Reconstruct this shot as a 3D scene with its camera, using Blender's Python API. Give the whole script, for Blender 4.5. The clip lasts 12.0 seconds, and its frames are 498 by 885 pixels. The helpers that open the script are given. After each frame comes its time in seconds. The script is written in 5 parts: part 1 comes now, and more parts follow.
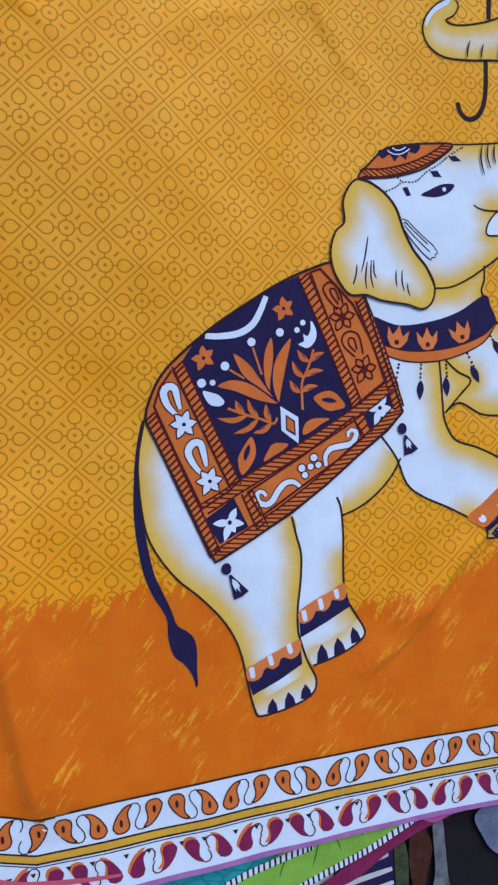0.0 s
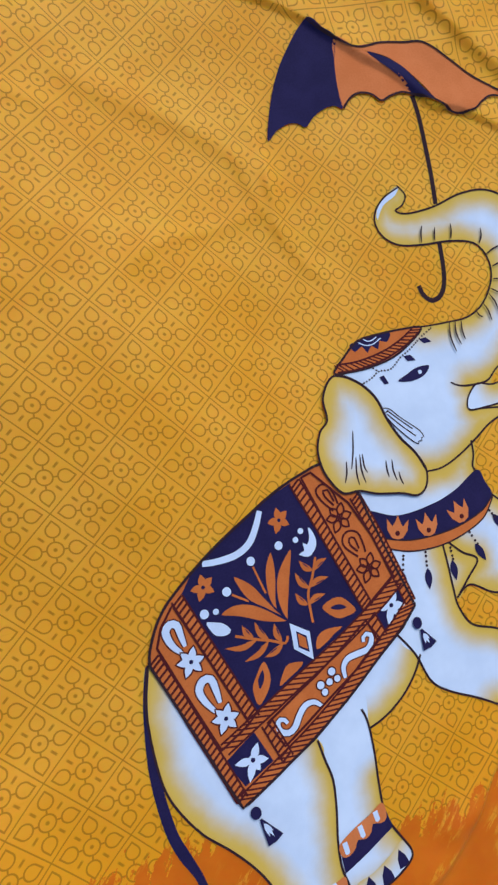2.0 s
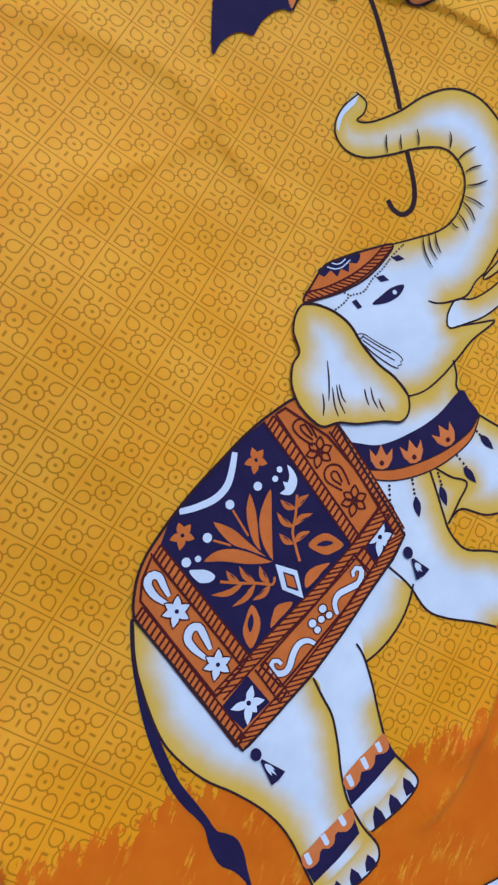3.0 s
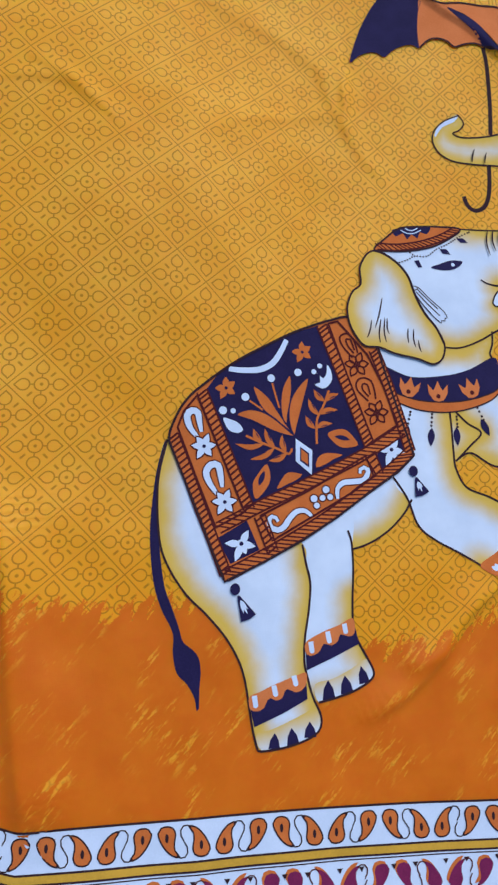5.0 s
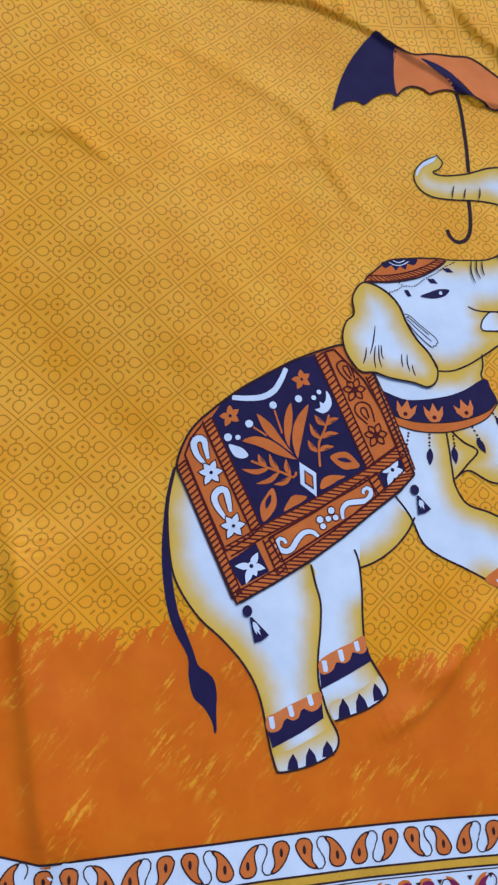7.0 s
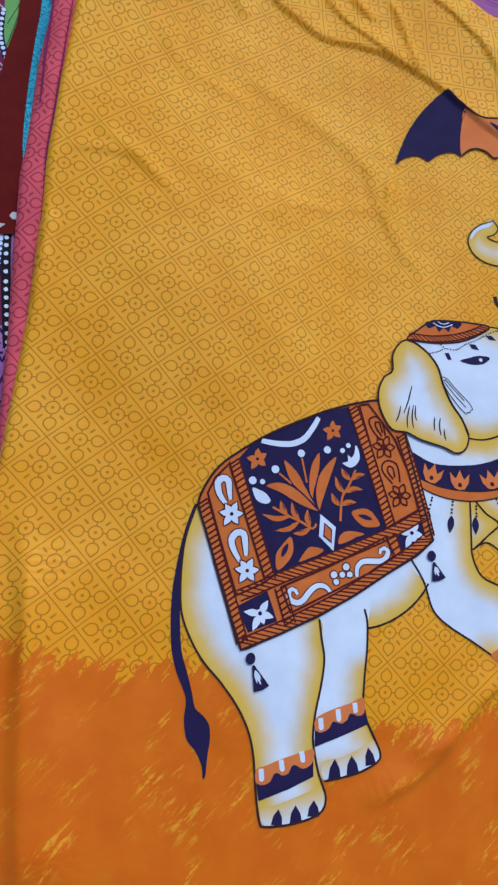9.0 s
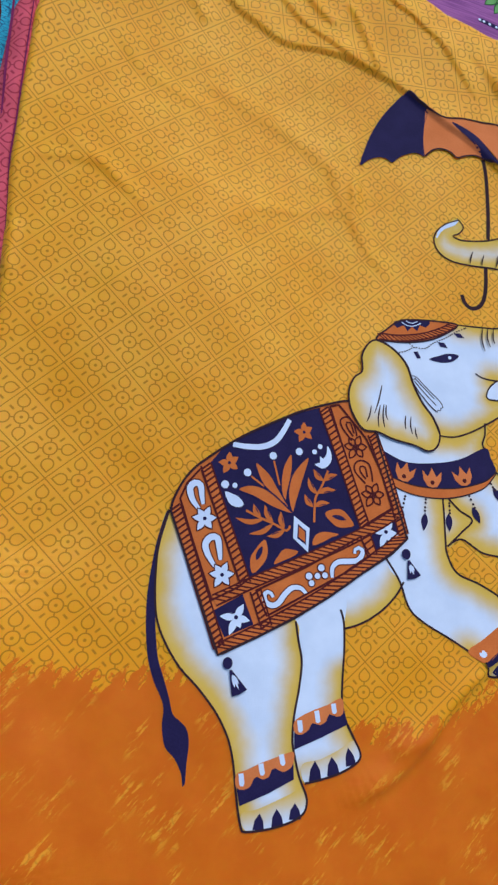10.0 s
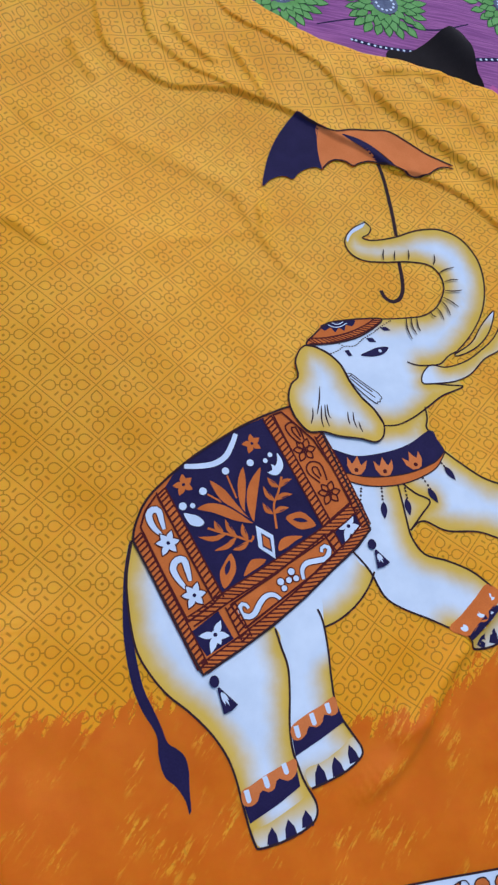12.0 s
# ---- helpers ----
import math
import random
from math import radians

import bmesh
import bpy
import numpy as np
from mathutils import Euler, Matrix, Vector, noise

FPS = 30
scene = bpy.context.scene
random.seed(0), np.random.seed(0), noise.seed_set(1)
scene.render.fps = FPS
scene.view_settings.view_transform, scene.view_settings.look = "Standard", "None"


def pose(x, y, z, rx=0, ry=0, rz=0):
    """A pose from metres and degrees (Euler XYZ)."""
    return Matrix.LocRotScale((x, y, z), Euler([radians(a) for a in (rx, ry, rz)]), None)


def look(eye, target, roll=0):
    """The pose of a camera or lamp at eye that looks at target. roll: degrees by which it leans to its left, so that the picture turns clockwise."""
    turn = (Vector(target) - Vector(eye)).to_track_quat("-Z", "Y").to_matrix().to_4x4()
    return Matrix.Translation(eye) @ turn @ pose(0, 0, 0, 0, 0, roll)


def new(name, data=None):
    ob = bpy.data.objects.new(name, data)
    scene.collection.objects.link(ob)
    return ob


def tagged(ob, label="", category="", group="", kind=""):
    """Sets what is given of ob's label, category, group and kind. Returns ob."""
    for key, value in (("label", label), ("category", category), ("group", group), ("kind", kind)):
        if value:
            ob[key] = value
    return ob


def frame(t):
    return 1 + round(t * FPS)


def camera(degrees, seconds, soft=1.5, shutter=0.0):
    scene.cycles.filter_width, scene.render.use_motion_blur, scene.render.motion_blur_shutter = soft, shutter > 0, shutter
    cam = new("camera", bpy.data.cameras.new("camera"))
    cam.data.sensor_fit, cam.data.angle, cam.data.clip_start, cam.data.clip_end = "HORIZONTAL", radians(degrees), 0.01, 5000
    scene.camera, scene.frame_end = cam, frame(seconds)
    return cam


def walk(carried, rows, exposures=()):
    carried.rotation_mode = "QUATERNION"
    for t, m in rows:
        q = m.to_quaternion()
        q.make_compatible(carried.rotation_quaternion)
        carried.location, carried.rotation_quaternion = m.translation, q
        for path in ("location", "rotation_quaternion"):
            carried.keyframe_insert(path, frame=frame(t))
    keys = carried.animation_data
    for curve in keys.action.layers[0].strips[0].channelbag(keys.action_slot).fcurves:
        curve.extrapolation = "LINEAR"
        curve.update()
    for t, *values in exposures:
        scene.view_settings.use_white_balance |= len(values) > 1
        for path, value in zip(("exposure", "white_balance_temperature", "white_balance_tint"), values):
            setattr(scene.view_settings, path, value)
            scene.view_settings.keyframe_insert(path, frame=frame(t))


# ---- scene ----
from mathutils.geometry import delaunay_2d_cdt

# ---- camera and its way over the cloth ----
cam = camera(36.2, 12.0, soft=2.4)
LIFT = 0.03
PATH = [
    (0, -0.1603, 0.1411, 0.7586, -3.33, -14.23, -4.63),
    (0.3, -0.1978, 0.0893, 0.7960, 0.63, -14.87, -4.11),
    (0.5, -0.2087, 0.0999, 0.7915, 0.86, -13.25, -2.57),
    (1, -0.2321, 0.1577, 0.7737, 2.92, -13.93, 1.17),
    (1.5, -0.1943, 0.2257, 0.7304, 5.28, -15.92, -6.06),
    (2, -0.1689, 0.2678, 0.7103, 5.80, -17.21, -12.52),
    (2.5, -0.1445, 0.2786, 0.6947, 3.86, -17.31, -13.24),
    (3, -0.1285, 0.2619, 0.6907, 2.47, -16.31, -17.40),
    (3.2, -0.1317, 0.2540, 0.6977, 2.77, -14.30, -18.98),
    (4.8, -0.1230, -0.0366, 0.7825, 9.91, -8.83, -0.75),
    (5, -0.1289, -0.0472, 0.8083, 11.12, -9.60, -1.27),
    (5.5, -0.1368, -0.0743, 0.8096, 15.62, -9.22, -3.67),
    (6, -0.1269, -0.1191, 0.8209, 20.39, -7.75, -9.55),
    (6.5, -0.1337, -0.1107, 0.8202, 17.96, -8.58, -8.32),
    (7, -0.1510, -0.0844, 0.8221, 15.70, -9.88, -3.71),
    (7.2, -0.1539, -0.0678, 0.8313, 16.25, -9.38, -1.96),
    (8.8, -0.1760, -0.0535, 0.8297, 15.57, -12.20, 1.64),
    (9, -0.1781, -0.0429, 0.8242, 14.83, -11.59, 3.64),
    (9.5, -0.1802, -0.0386, 0.8202, 15.01, -11.44, 4.31),
    (10, -0.1633, -0.0447, 0.8257, 15.70, -12.27, 1.63),
    (10.5, -0.1628, -0.0645, 0.8362, 16.90, -14.07, -2.40),
    (11, -0.1591, -0.0875, 0.8408, 18.19, -13.05, -7.22),
    (11.5, -0.1614, -0.0868, 0.8557, 20.24, -15.22, -9.12),
    (12, -0.1426, -0.0902, 0.8289, 21.78, -11.23, -8.82),
]
BETWEEN = [
    (0.8, look((-0.229, 0.135, 0.812), (0.255, 0.222, -1.127), 81.1)),
    (1.2, look((-0.247, 0.188, 0.777), (0.296, 0.317, -1.144), 77.9)),
    (10.2, look((-0.165, -0.042, 0.864), (0.260, 0.510, -1.010), 40.3)),
    (11.2, look((-0.137, -0.094, 0.884), (0.352, 0.478, -0.969), 33.8)),
]
walk(cam, sorted([(t, pose(x, y, z + LIFT, rx, ry, rz)) for t, x, y, z, rx, ry, rz in PATH] + BETWEEN, key=lambda row: row[0]))

# ---- daylight ----
world = bpy.data.worlds.new("sky")
scene.world = world
world.use_nodes = True
wn, wl = world.node_tree.nodes, world.node_tree.links
sky = wn.new("ShaderNodeTexSky")
sky.sky_type = "NISHITA"
sky.sun_disc = False
SUN_UP, SUN_ROUND = radians(52), radians(22)
sky.sun_elevation, sky.sun_rotation = SUN_UP, SUN_ROUND
wl.new(sky.outputs["Color"], wn["Background"].inputs["Color"])
wn["Background"].inputs["Strength"].default_value = 0.12
sun = new("sun", bpy.data.lights.new("sun", "SUN"))
sun.data.energy, sun.data.angle, sun.data.color = 1.75, radians(45), (1.0, 0.98, 0.97)
way = Vector((math.sin(SUN_ROUND) * math.cos(SUN_UP), math.cos(SUN_ROUND) * math.cos(SUN_UP), math.sin(SUN_UP)))
sun.matrix_world = look(way * 3, (0, 0, 0))
scene.view_settings.exposure = 0.15


# ---- materials ----
class Graph:
    """Short hand for a node material."""

    def __init__(self, name, rough=0.85):
        self.mat = bpy.data.materials.new(name)
        self.mat.use_nodes = True
        self.tree = self.mat.node_tree
        self.bsdf = self.tree.nodes["Principled BSDF"]
        self.bsdf.inputs["Roughness"].default_value = rough
        self.bsdf.inputs["Specular IOR Level"].default_value = 0.15

    def put(self, socket, value):
        if hasattr(value, "is_output"):
            self.tree.links.new(value, socket)
        else:
            socket.default_value = value

    def m(self, op, a, b=0.0, c=0.0):
        node = self.tree.nodes.new("ShaderNodeMath")
        node.operation = op
        for socket, value in zip(node.inputs, (a, b, c)):
            self.put(socket, value)
        return node.outputs[0]

    def uv(self, layer="UVMap"):
        node = self.tree.nodes.new("ShaderNodeUVMap")
        node.uv_map = layer
        split = self.tree.nodes.new("ShaderNodeSeparateXYZ")
        self.put(split.inputs[0], node.outputs[0])
        return node.outputs[0], split.outputs[0], split.outputs[1]

    def scaled(self, vector, sx, sy, turn=0.0):
        for scale, angle in ((1, 1), turn), ((sx, sy), 0.0):
            node = self.tree.nodes.new("ShaderNodeMapping")
            self.put(node.inputs["Vector"], vector)
            node.inputs["Scale"].default_value = (*scale, 1)
            node.inputs["Rotation"].default_value = (0, 0, angle)
            vector = node.outputs[0]
        return vector

    def noise(self, vector, scale, detail=3.0, rough=0.55):
        node = self.tree.nodes.new("ShaderNodeTexNoise")
        self.put(node.inputs["Vector"], vector)
        for key, value in (("Scale", scale), ("Detail", detail), ("Roughness", rough)):
            node.inputs[key].default_value = value
        return node.outputs["Fac"]

    def ramp(self, x, low, high):
        node = self.tree.nodes.new("ShaderNodeMapRange")
        node.interpolation_type = "SMOOTHSTEP"
        self.put(node.inputs["Value"], x)
        self.put(node.inputs["From Min"], low)
        self.put(node.inputs["From Max"], high)
        return node.outputs["Result"]

    def mix(self, fac, a, b):
        node = self.tree.nodes.new("ShaderNodeMix")
        node.data_type = "RGBA"
        self.put(node.inputs[0], fac)
        for socket, value in ((node.inputs[6], a), (node.inputs[7], b)):
            self.put(socket, (*value, 1.0) if isinstance(value, tuple) else value)
        return node.outputs[2]

    def done(self, colour, bump=None, depth=0.0004, strength=0.5):
        self.put(self.bsdf.inputs["Base Color"], (*colour, 1.0) if isinstance(colour, tuple) else colour)
        if bump is not None:
            node = self.tree.nodes.new("ShaderNodeBump")
            node.inputs["Strength"].default_value = strength
            node.inputs["Distance"].default_value = depth
            self.put(node.inputs["Height"], bump)
            self.put(self.bsdf.inputs["Normal"], node.outputs[0])
        return self.mat


def weave(g, vector):
    """Fine threads with slubs, in both directions."""
    a = g.noise(g.scaled(vector, 90, 1400), 1.0, 2.0)
    b = g.noise(g.scaled(vector, 1400, 90), 1.0, 2.0)
    return g.m("ADD", a, b)


def near(g, x, at, half):
    """1 where x lies within half of at, with a soft rim."""
    return g.m("SUBTRACT", 1.0, g.ramp(g.m("ABSOLUTE", g.m("SUBTRACT", x, at)), half * 0.6, half * 1.5))


CELL = 0.0495 * math.sqrt(2)


def lattice(g, across, along_it, half=0.0150):
    """The printed net: each square holds a dotted ring, four drops towards its corners and four dashes; 1 on its lines."""
    def cell(x):
        return g.m("ABSOLUTE", g.m("SUBTRACT", g.m("FRACT", g.m("ADD", x, 0.5)), 0.5))

    x, y = cell(across), cell(along_it)
    rim = g.m("MAXIMUM", near(g, x, 0.5, half * 0.8), near(g, y, 0.5, half * 0.8))
    away = g.m("SQRT", g.m("ADD", g.m("MULTIPLY", x, x), g.m("MULTIPLY", y, y)))
    ring = g.m("MAXIMUM", near(g, away, 0.15, half), near(g, away, 0.0, 0.034))
    s = g.m("SUBTRACT", g.m("MULTIPLY", g.m("ADD", x, y), 0.7071), 0.376)
    t = g.m("ABSOLUTE", g.m("MULTIPLY", g.m("SUBTRACT", x, y), 0.7071))
    far = g.m("SQRT", g.m("ADD", g.m("MULTIPLY", s, s), g.m("MULTIPLY", t, t)))
    side = g.m("ADD", g.m("MULTIPLY", t, 0.719), g.m("MULTIPLY", s, 0.695))
    past = g.m("GREATER_THAN", s, g.m("MULTIPLY", far, 0.695))
    drop = g.m("ADD", g.m("MULTIPLY", past, side), g.m("MULTIPLY", g.m("SUBTRACT", 1.0, past), far))
    petal = near(g, drop, 0.131, half)
    link = g.m("MULTIPLY", near(g, t, 0.0, half), near(g, s, -0.178, 0.045))
    lo, hi = g.m("MINIMUM", x, y), g.m("MAXIMUM", x, y)
    dash = g.m("MULTIPLY", near(g, lo, 0.0, half * 1.5), near(g, hi, 0.325, 0.062))
    marks = g.m("MAXIMUM", g.m("MAXIMUM", ring, petal), g.m("MAXIMUM", dash, link))
    return g.m("MAXIMUM", rim, marks)


def yellow_cloth():
    g = Graph("printed yellow cotton", 0.5)
    g.bsdf.inputs["Specular IOR Level"].default_value = 0.14
    vector, u, v = g.uv()
    patch = g.noise(vector, 9.0, 4.0)
    slub = g.noise(g.scaled(vector, 30, 500, 0.0), 1.0, 3.0)
    ground = g.mix(g.ramp(patch, 0.3, 0.75), (0.77, 0.350, 0.015), (0.84, 0.436, 0.046))
    ground = g.mix(g.m("MULTIPLY", g.ramp(slub, 0.55, 0.8), 0.25), ground, (0.62, 0.27, 0.018))
    ground = g.mix(g.m("MULTIPLY", g.ramp(v, 0.14, -0.1), 0.7), ground, (0.78, 0.328, 0.005))
    net_x, net_y = g.uv("Net")[1:]
    lines = g.m("MULTIPLY", lattice(g, net_x, net_y), g.ramp(g.noise(vector, 160.0, 2.0), 0.05, 0.35))
    net = g.mix(g.m("MULTIPLY", lines, 0.70), ground, (0.31, 0.125, 0.004))
    # painted orange ground with a brushed upper edge
    ragged = g.m("MULTIPLY", g.m("SUBTRACT", g.noise(g.scaled(vector, 85, 26, 0.6), 1.0, 5.0, 0.75), 0.5), 0.15)
    wide = g.m("MULTIPLY", g.m("SUBTRACT", g.noise(vector, 9.0, 3.0), 0.5), 0.05)
    dip = g.m("MULTIPLY", g.ramp(u, 0.0, 0.12), -0.055)
    rise = g.m("MULTIPLY", g.ramp(u, 0.16, 0.5), 0.10)
    level = g.m("ADD", g.m("ADD", -0.057, g.m("ADD", dip, rise)), g.m("ADD", ragged, wide))
    low = g.ramp(g.m("SUBTRACT", level, v), -0.003, 0.004)
    streak = g.noise(g.scaled(vector, 190, 36, 0.75), 1.0, 4.0, 0.7)
    spots = g.ramp(g.noise(g.scaled(vector, 1.0, 0.55, 0.75), 24.0, 2.0), 0.50, 0.64)
    fleck = g.m("MULTIPLY", g.ramp(streak, 0.50, 0.62), spots)
    shade = g.noise(vector, 22.0, 4.0)
    orange = g.mix(g.ramp(shade, 0.3, 0.7), (0.64, 0.140, 0.004), (0.69, 0.170, 0.006))
    orange = g.mix(g.m("MULTIPLY", fleck, 0.8), orange, g.mix(0.5, net, (0.85, 0.47, 0.05)))
    colour = g.mix(low, net, orange)
    # light seeps through the thin cotton
    g.bsdf.inputs["Subsurface Weight"].default_value = 0.6
    g.bsdf.inputs["Subsurface Radius"].default_value = (1.0, 0.35, 0.05)
    g.bsdf.inputs["Subsurface Scale"].default_value = 0.018
    return g.done(colour, weave(g, vector), 0.00025, 0.35)


def plain(name, colour, other=None, rough=0.85, scale=40.0):
    """Dyed cotton with a slightly uneven colour."""
    g = Graph(name, rough)
    vector, u, v = g.uv()
    other = other or tuple(c * 0.82 for c in colour)
    tone = g.m("ADD", g.m("MULTIPLY", g.noise(vector, scale, 4.0), 0.6), g.m("MULTIPLY", g.noise(vector, scale * 12, 2.0), 0.4))
    return g.done(g.mix(g.ramp(tone, 0.35, 0.65), other, colour), weave(g, vector), 0.00025, 0.35)


def shaded_white():
    """White print that turns to ochre near its drawn outlines; 'edge' holds the metres to the nearest outline."""
    g = Graph("white and ochre print", 0.8)
    vector, u, v = g.uv()
    node = g.tree.nodes.new("ShaderNodeAttribute")
    node.attribute_name = "edge"
    wob = g.m("MULTIPLY", g.m("SUBTRACT", g.noise(vector, 26.0, 3.0), 0.5), 0.018)
    reach = g.m("ADD", node.outputs["Fac"], wob)
    white = g.mix(g.ramp(g.noise(vector, 30.0, 3.0), 0.3, 0.7), (0.56, 0.68, 0.86), (0.62, 0.74, 0.92))
    cream = g.mix(g.ramp(reach, 0.003, 0.034), (0.64, 0.43, 0.080), white)
    return g.done(cream, weave(g, vector), 0.00025, 0.35)


def net_cloth(name, colour, line):
    """Cotton with the same net print in another colour."""
    g = Graph(name, 0.8)
    vector, u, v = g.uv()
    tone = g.mix(g.ramp(g.noise(vector, 25.0, 4.0), 0.3, 0.7), tuple(c * 0.8 for c in colour), colour)
    return g.done(g.mix(g.m("MULTIPLY", lattice(g, g.m("DIVIDE", g.m("ADD", u, v), CELL), g.m("DIVIDE", g.m("SUBTRACT", v, u), CELL), 0.018), 0.8), tone, line), weave(g, vector), 0.00025, 0.35)


def crackle(name, colour, line, scale=90.0):
    """Cotton with a print of thin branching cracks."""
    g = Graph(name, 0.8)
    vector, u, v = g.uv()
    node = g.tree.nodes.new("ShaderNodeTexVoronoi")
    node.feature = "DISTANCE_TO_EDGE"
    g.put(node.inputs["Vector"], g.scaled(vector, 0.6, 1.3, 0.4))
    node.inputs["Scale"].default_value = scale
    edge = g.ramp(node.outputs["Distance"], 0.03, 0.09)
    tone = g.mix(g.ramp(g.noise(vector, 30.0, 3.0), 0.3, 0.7), tuple(c * 0.75 for c in colour), colour)
    return g.done(g.mix(edge, line, tone), weave(g, vector), 0.00025, 0.35)


def streaked(name, colour, other):
    """Cotton with long uneven streaks along its threads."""
    g = Graph(name, 0.85)
    vector, u, v = g.uv()
    tone = g.noise(g.scaled(vector, 14, 330, 0.2), 1.0, 4.0, 0.6)
    return g.done(g.mix(g.ramp(tone, 0.35, 0.68), other, colour), weave(g, vector), 0.0003, 0.4)


YELLOW = yellow_cloth()
CREAM = shaded_white()
INK = plain("dark brown ink", (0.035, 0.016, 0.022), rough=0.8)
NAVY = plain("navy print", (0.012, 0.009, 0.052), (0.017, 0.013, 0.068), 0.8)
RUST = plain("rust orange print", (0.60, 0.165, 0.040), (0.52, 0.13, 0.03))
PEACH = plain("salmon orange print", (0.66, 0.20, 0.065), (0.60, 0.17, 0.05))
WHITE = plain("white print", (0.60, 0.72, 0.92), (0.55, 0.67, 0.86))
MAROON = plain("maroon ink", (0.085, 0.012, 0.014))
PLUM = plain("plum print", (0.20, 0.018, 0.085), (0.15, 0.014, 0.07))
GOLD = plain("golden yellow print", (0.62, 0.36, 0.045))
PINK = net_cloth("pink cotton with a net print", (0.68, 0.105, 0.15), (0.27, 0.02, 0.045))
ROSE = plain("rose pink print", (0.55, 0.10, 0.17))
ORCHID = plain("orchid pink cotton", (0.50, 0.12, 0.36), (0.42, 0.09, 0.28))
CYAN = crackle("turquoise cotton with dark cracks", (0.03, 0.42, 0.60), (0.02, 0.10, 0.20), 170.0)
TEAL = crackle("teal cotton", (0.02, 0.34, 0.40), (0.015, 0.20, 0.26), 60.0)
WINE = plain("wine red cotton", (0.115, 0.006, 0.005), (0.090, 0.004, 0.004))
LEAF = plain("leaf green cotton", (0.22, 0.46, 0.07), (0.17, 0.36, 0.05))
MINT = plain("light green print", (0.17, 0.42, 0.15), (0.11, 0.31, 0.09))
DARKLEAF = plain("dark green print", (0.03, 0.12, 0.04))
LILAC = plain("lilac cotton", (0.36, 0.16, 0.42), (0.28, 0.11, 0.34))
LILAC_WEAVE = streaked("lilac slub cotton", (0.37, 0.13, 0.36), (0.21, 0.065, 0.23))
BLACK = plain("black cotton", (0.012, 0.010, 0.014), (0.008, 0.007, 0.010))
SLATE = plain("blue grey cotton", (0.15, 0.19, 0.31), (0.08, 0.10, 0.18))
BROWN = plain("brown cloth", (0.07, 0.022, 0.014), (0.03, 0.012, 0.01), scale=90.0)
GREY = plain("pale grey cotton", (0.5, 0.53, 0.6))
FLOOR = plain("dark floor covering", (0.03, 0.022, 0.03), rough=0.7, scale=12.0)


# ---- the lie of the cloth ----
def smooth_line(points, closed=False, step=0.0035, sharp=False):
    """Points at even steps along a soft curve (or straight lines) through the given ones."""
    p = [Vector(q).to_2d() for q in points]
    n, out = len(p), []
    for i in range(n if closed else n - 1):
        b, c = p[i], p[(i + 1) % n]
        a = p[i - 1] if closed or i else b
        d = p[(i + 2) % n] if closed or i + 2 < n else c
        cuts = max(1, int((c - b).length / step + 0.5))
        for k in range(cuts):
            t = k / cuts
            if sharp:
                out.append(b.lerp(c, t))
            else:
                out.append(0.5 * (2 * b + (c - a) * t + (2 * a - 5 * b + 4 * c - d) * t * t + (3 * b - a - 3 * c + d) * t ** 3))
    if not closed:
        out.append(p[-1])
    return out


def along(points, u, v):
    """For places u, v: signed distance to a soft line through points (plus on its left), and how far along it (0 to 1)."""
    line = smooth_line(points, False, 0.008)
    at = np.array([tuple(q) for q in line])
    ways = np.gradient(at, axis=0)
    ways /= np.hypot(ways[:, 0], ways[:, 1])[:, None]
    dist, side, part = np.empty(u.shape), np.empty(u.shape), np.empty(u.shape)
    for k in range(0, len(u), 4000):
        cut = slice(k, k + 4000)
        dx, dy = u[cut, None] - at[None, :, 0], v[cut, None] - at[None, :, 1]
        far = dx * dx + dy * dy
        n = far.argmin(1)
        row = np.arange(len(n))
        px, py = dx[row, n], dy[row, n]
        side[cut] = ways[n, 0] * py - ways[n, 1] * px
        over = np.abs(ways[n, 0] * px + ways[n, 1] * py) * ((n == 0) | (n == len(at) - 1))
        dist[cut], part[cut] = over, n / (len(at) - 1)
    return side, dist, part


def fold(u, v, points, high, steep, soft):
    """A fold along a line: it climbs steeply on the line's right, and runs out softly on its left."""
    d, past, s = along(points, u, v)
    ends = np.clip(np.minimum(s, 1 - s) * 5 + 0.02, 0, 1)
    ends = ends * ends * (3 - 2 * ends) * np.exp(-((past / 0.03) ** 2))
    up = np.where(d < 0, np.exp(-((d / steep) ** 2)), np.exp(-((d / soft) ** 2)))
    return high * ends * up


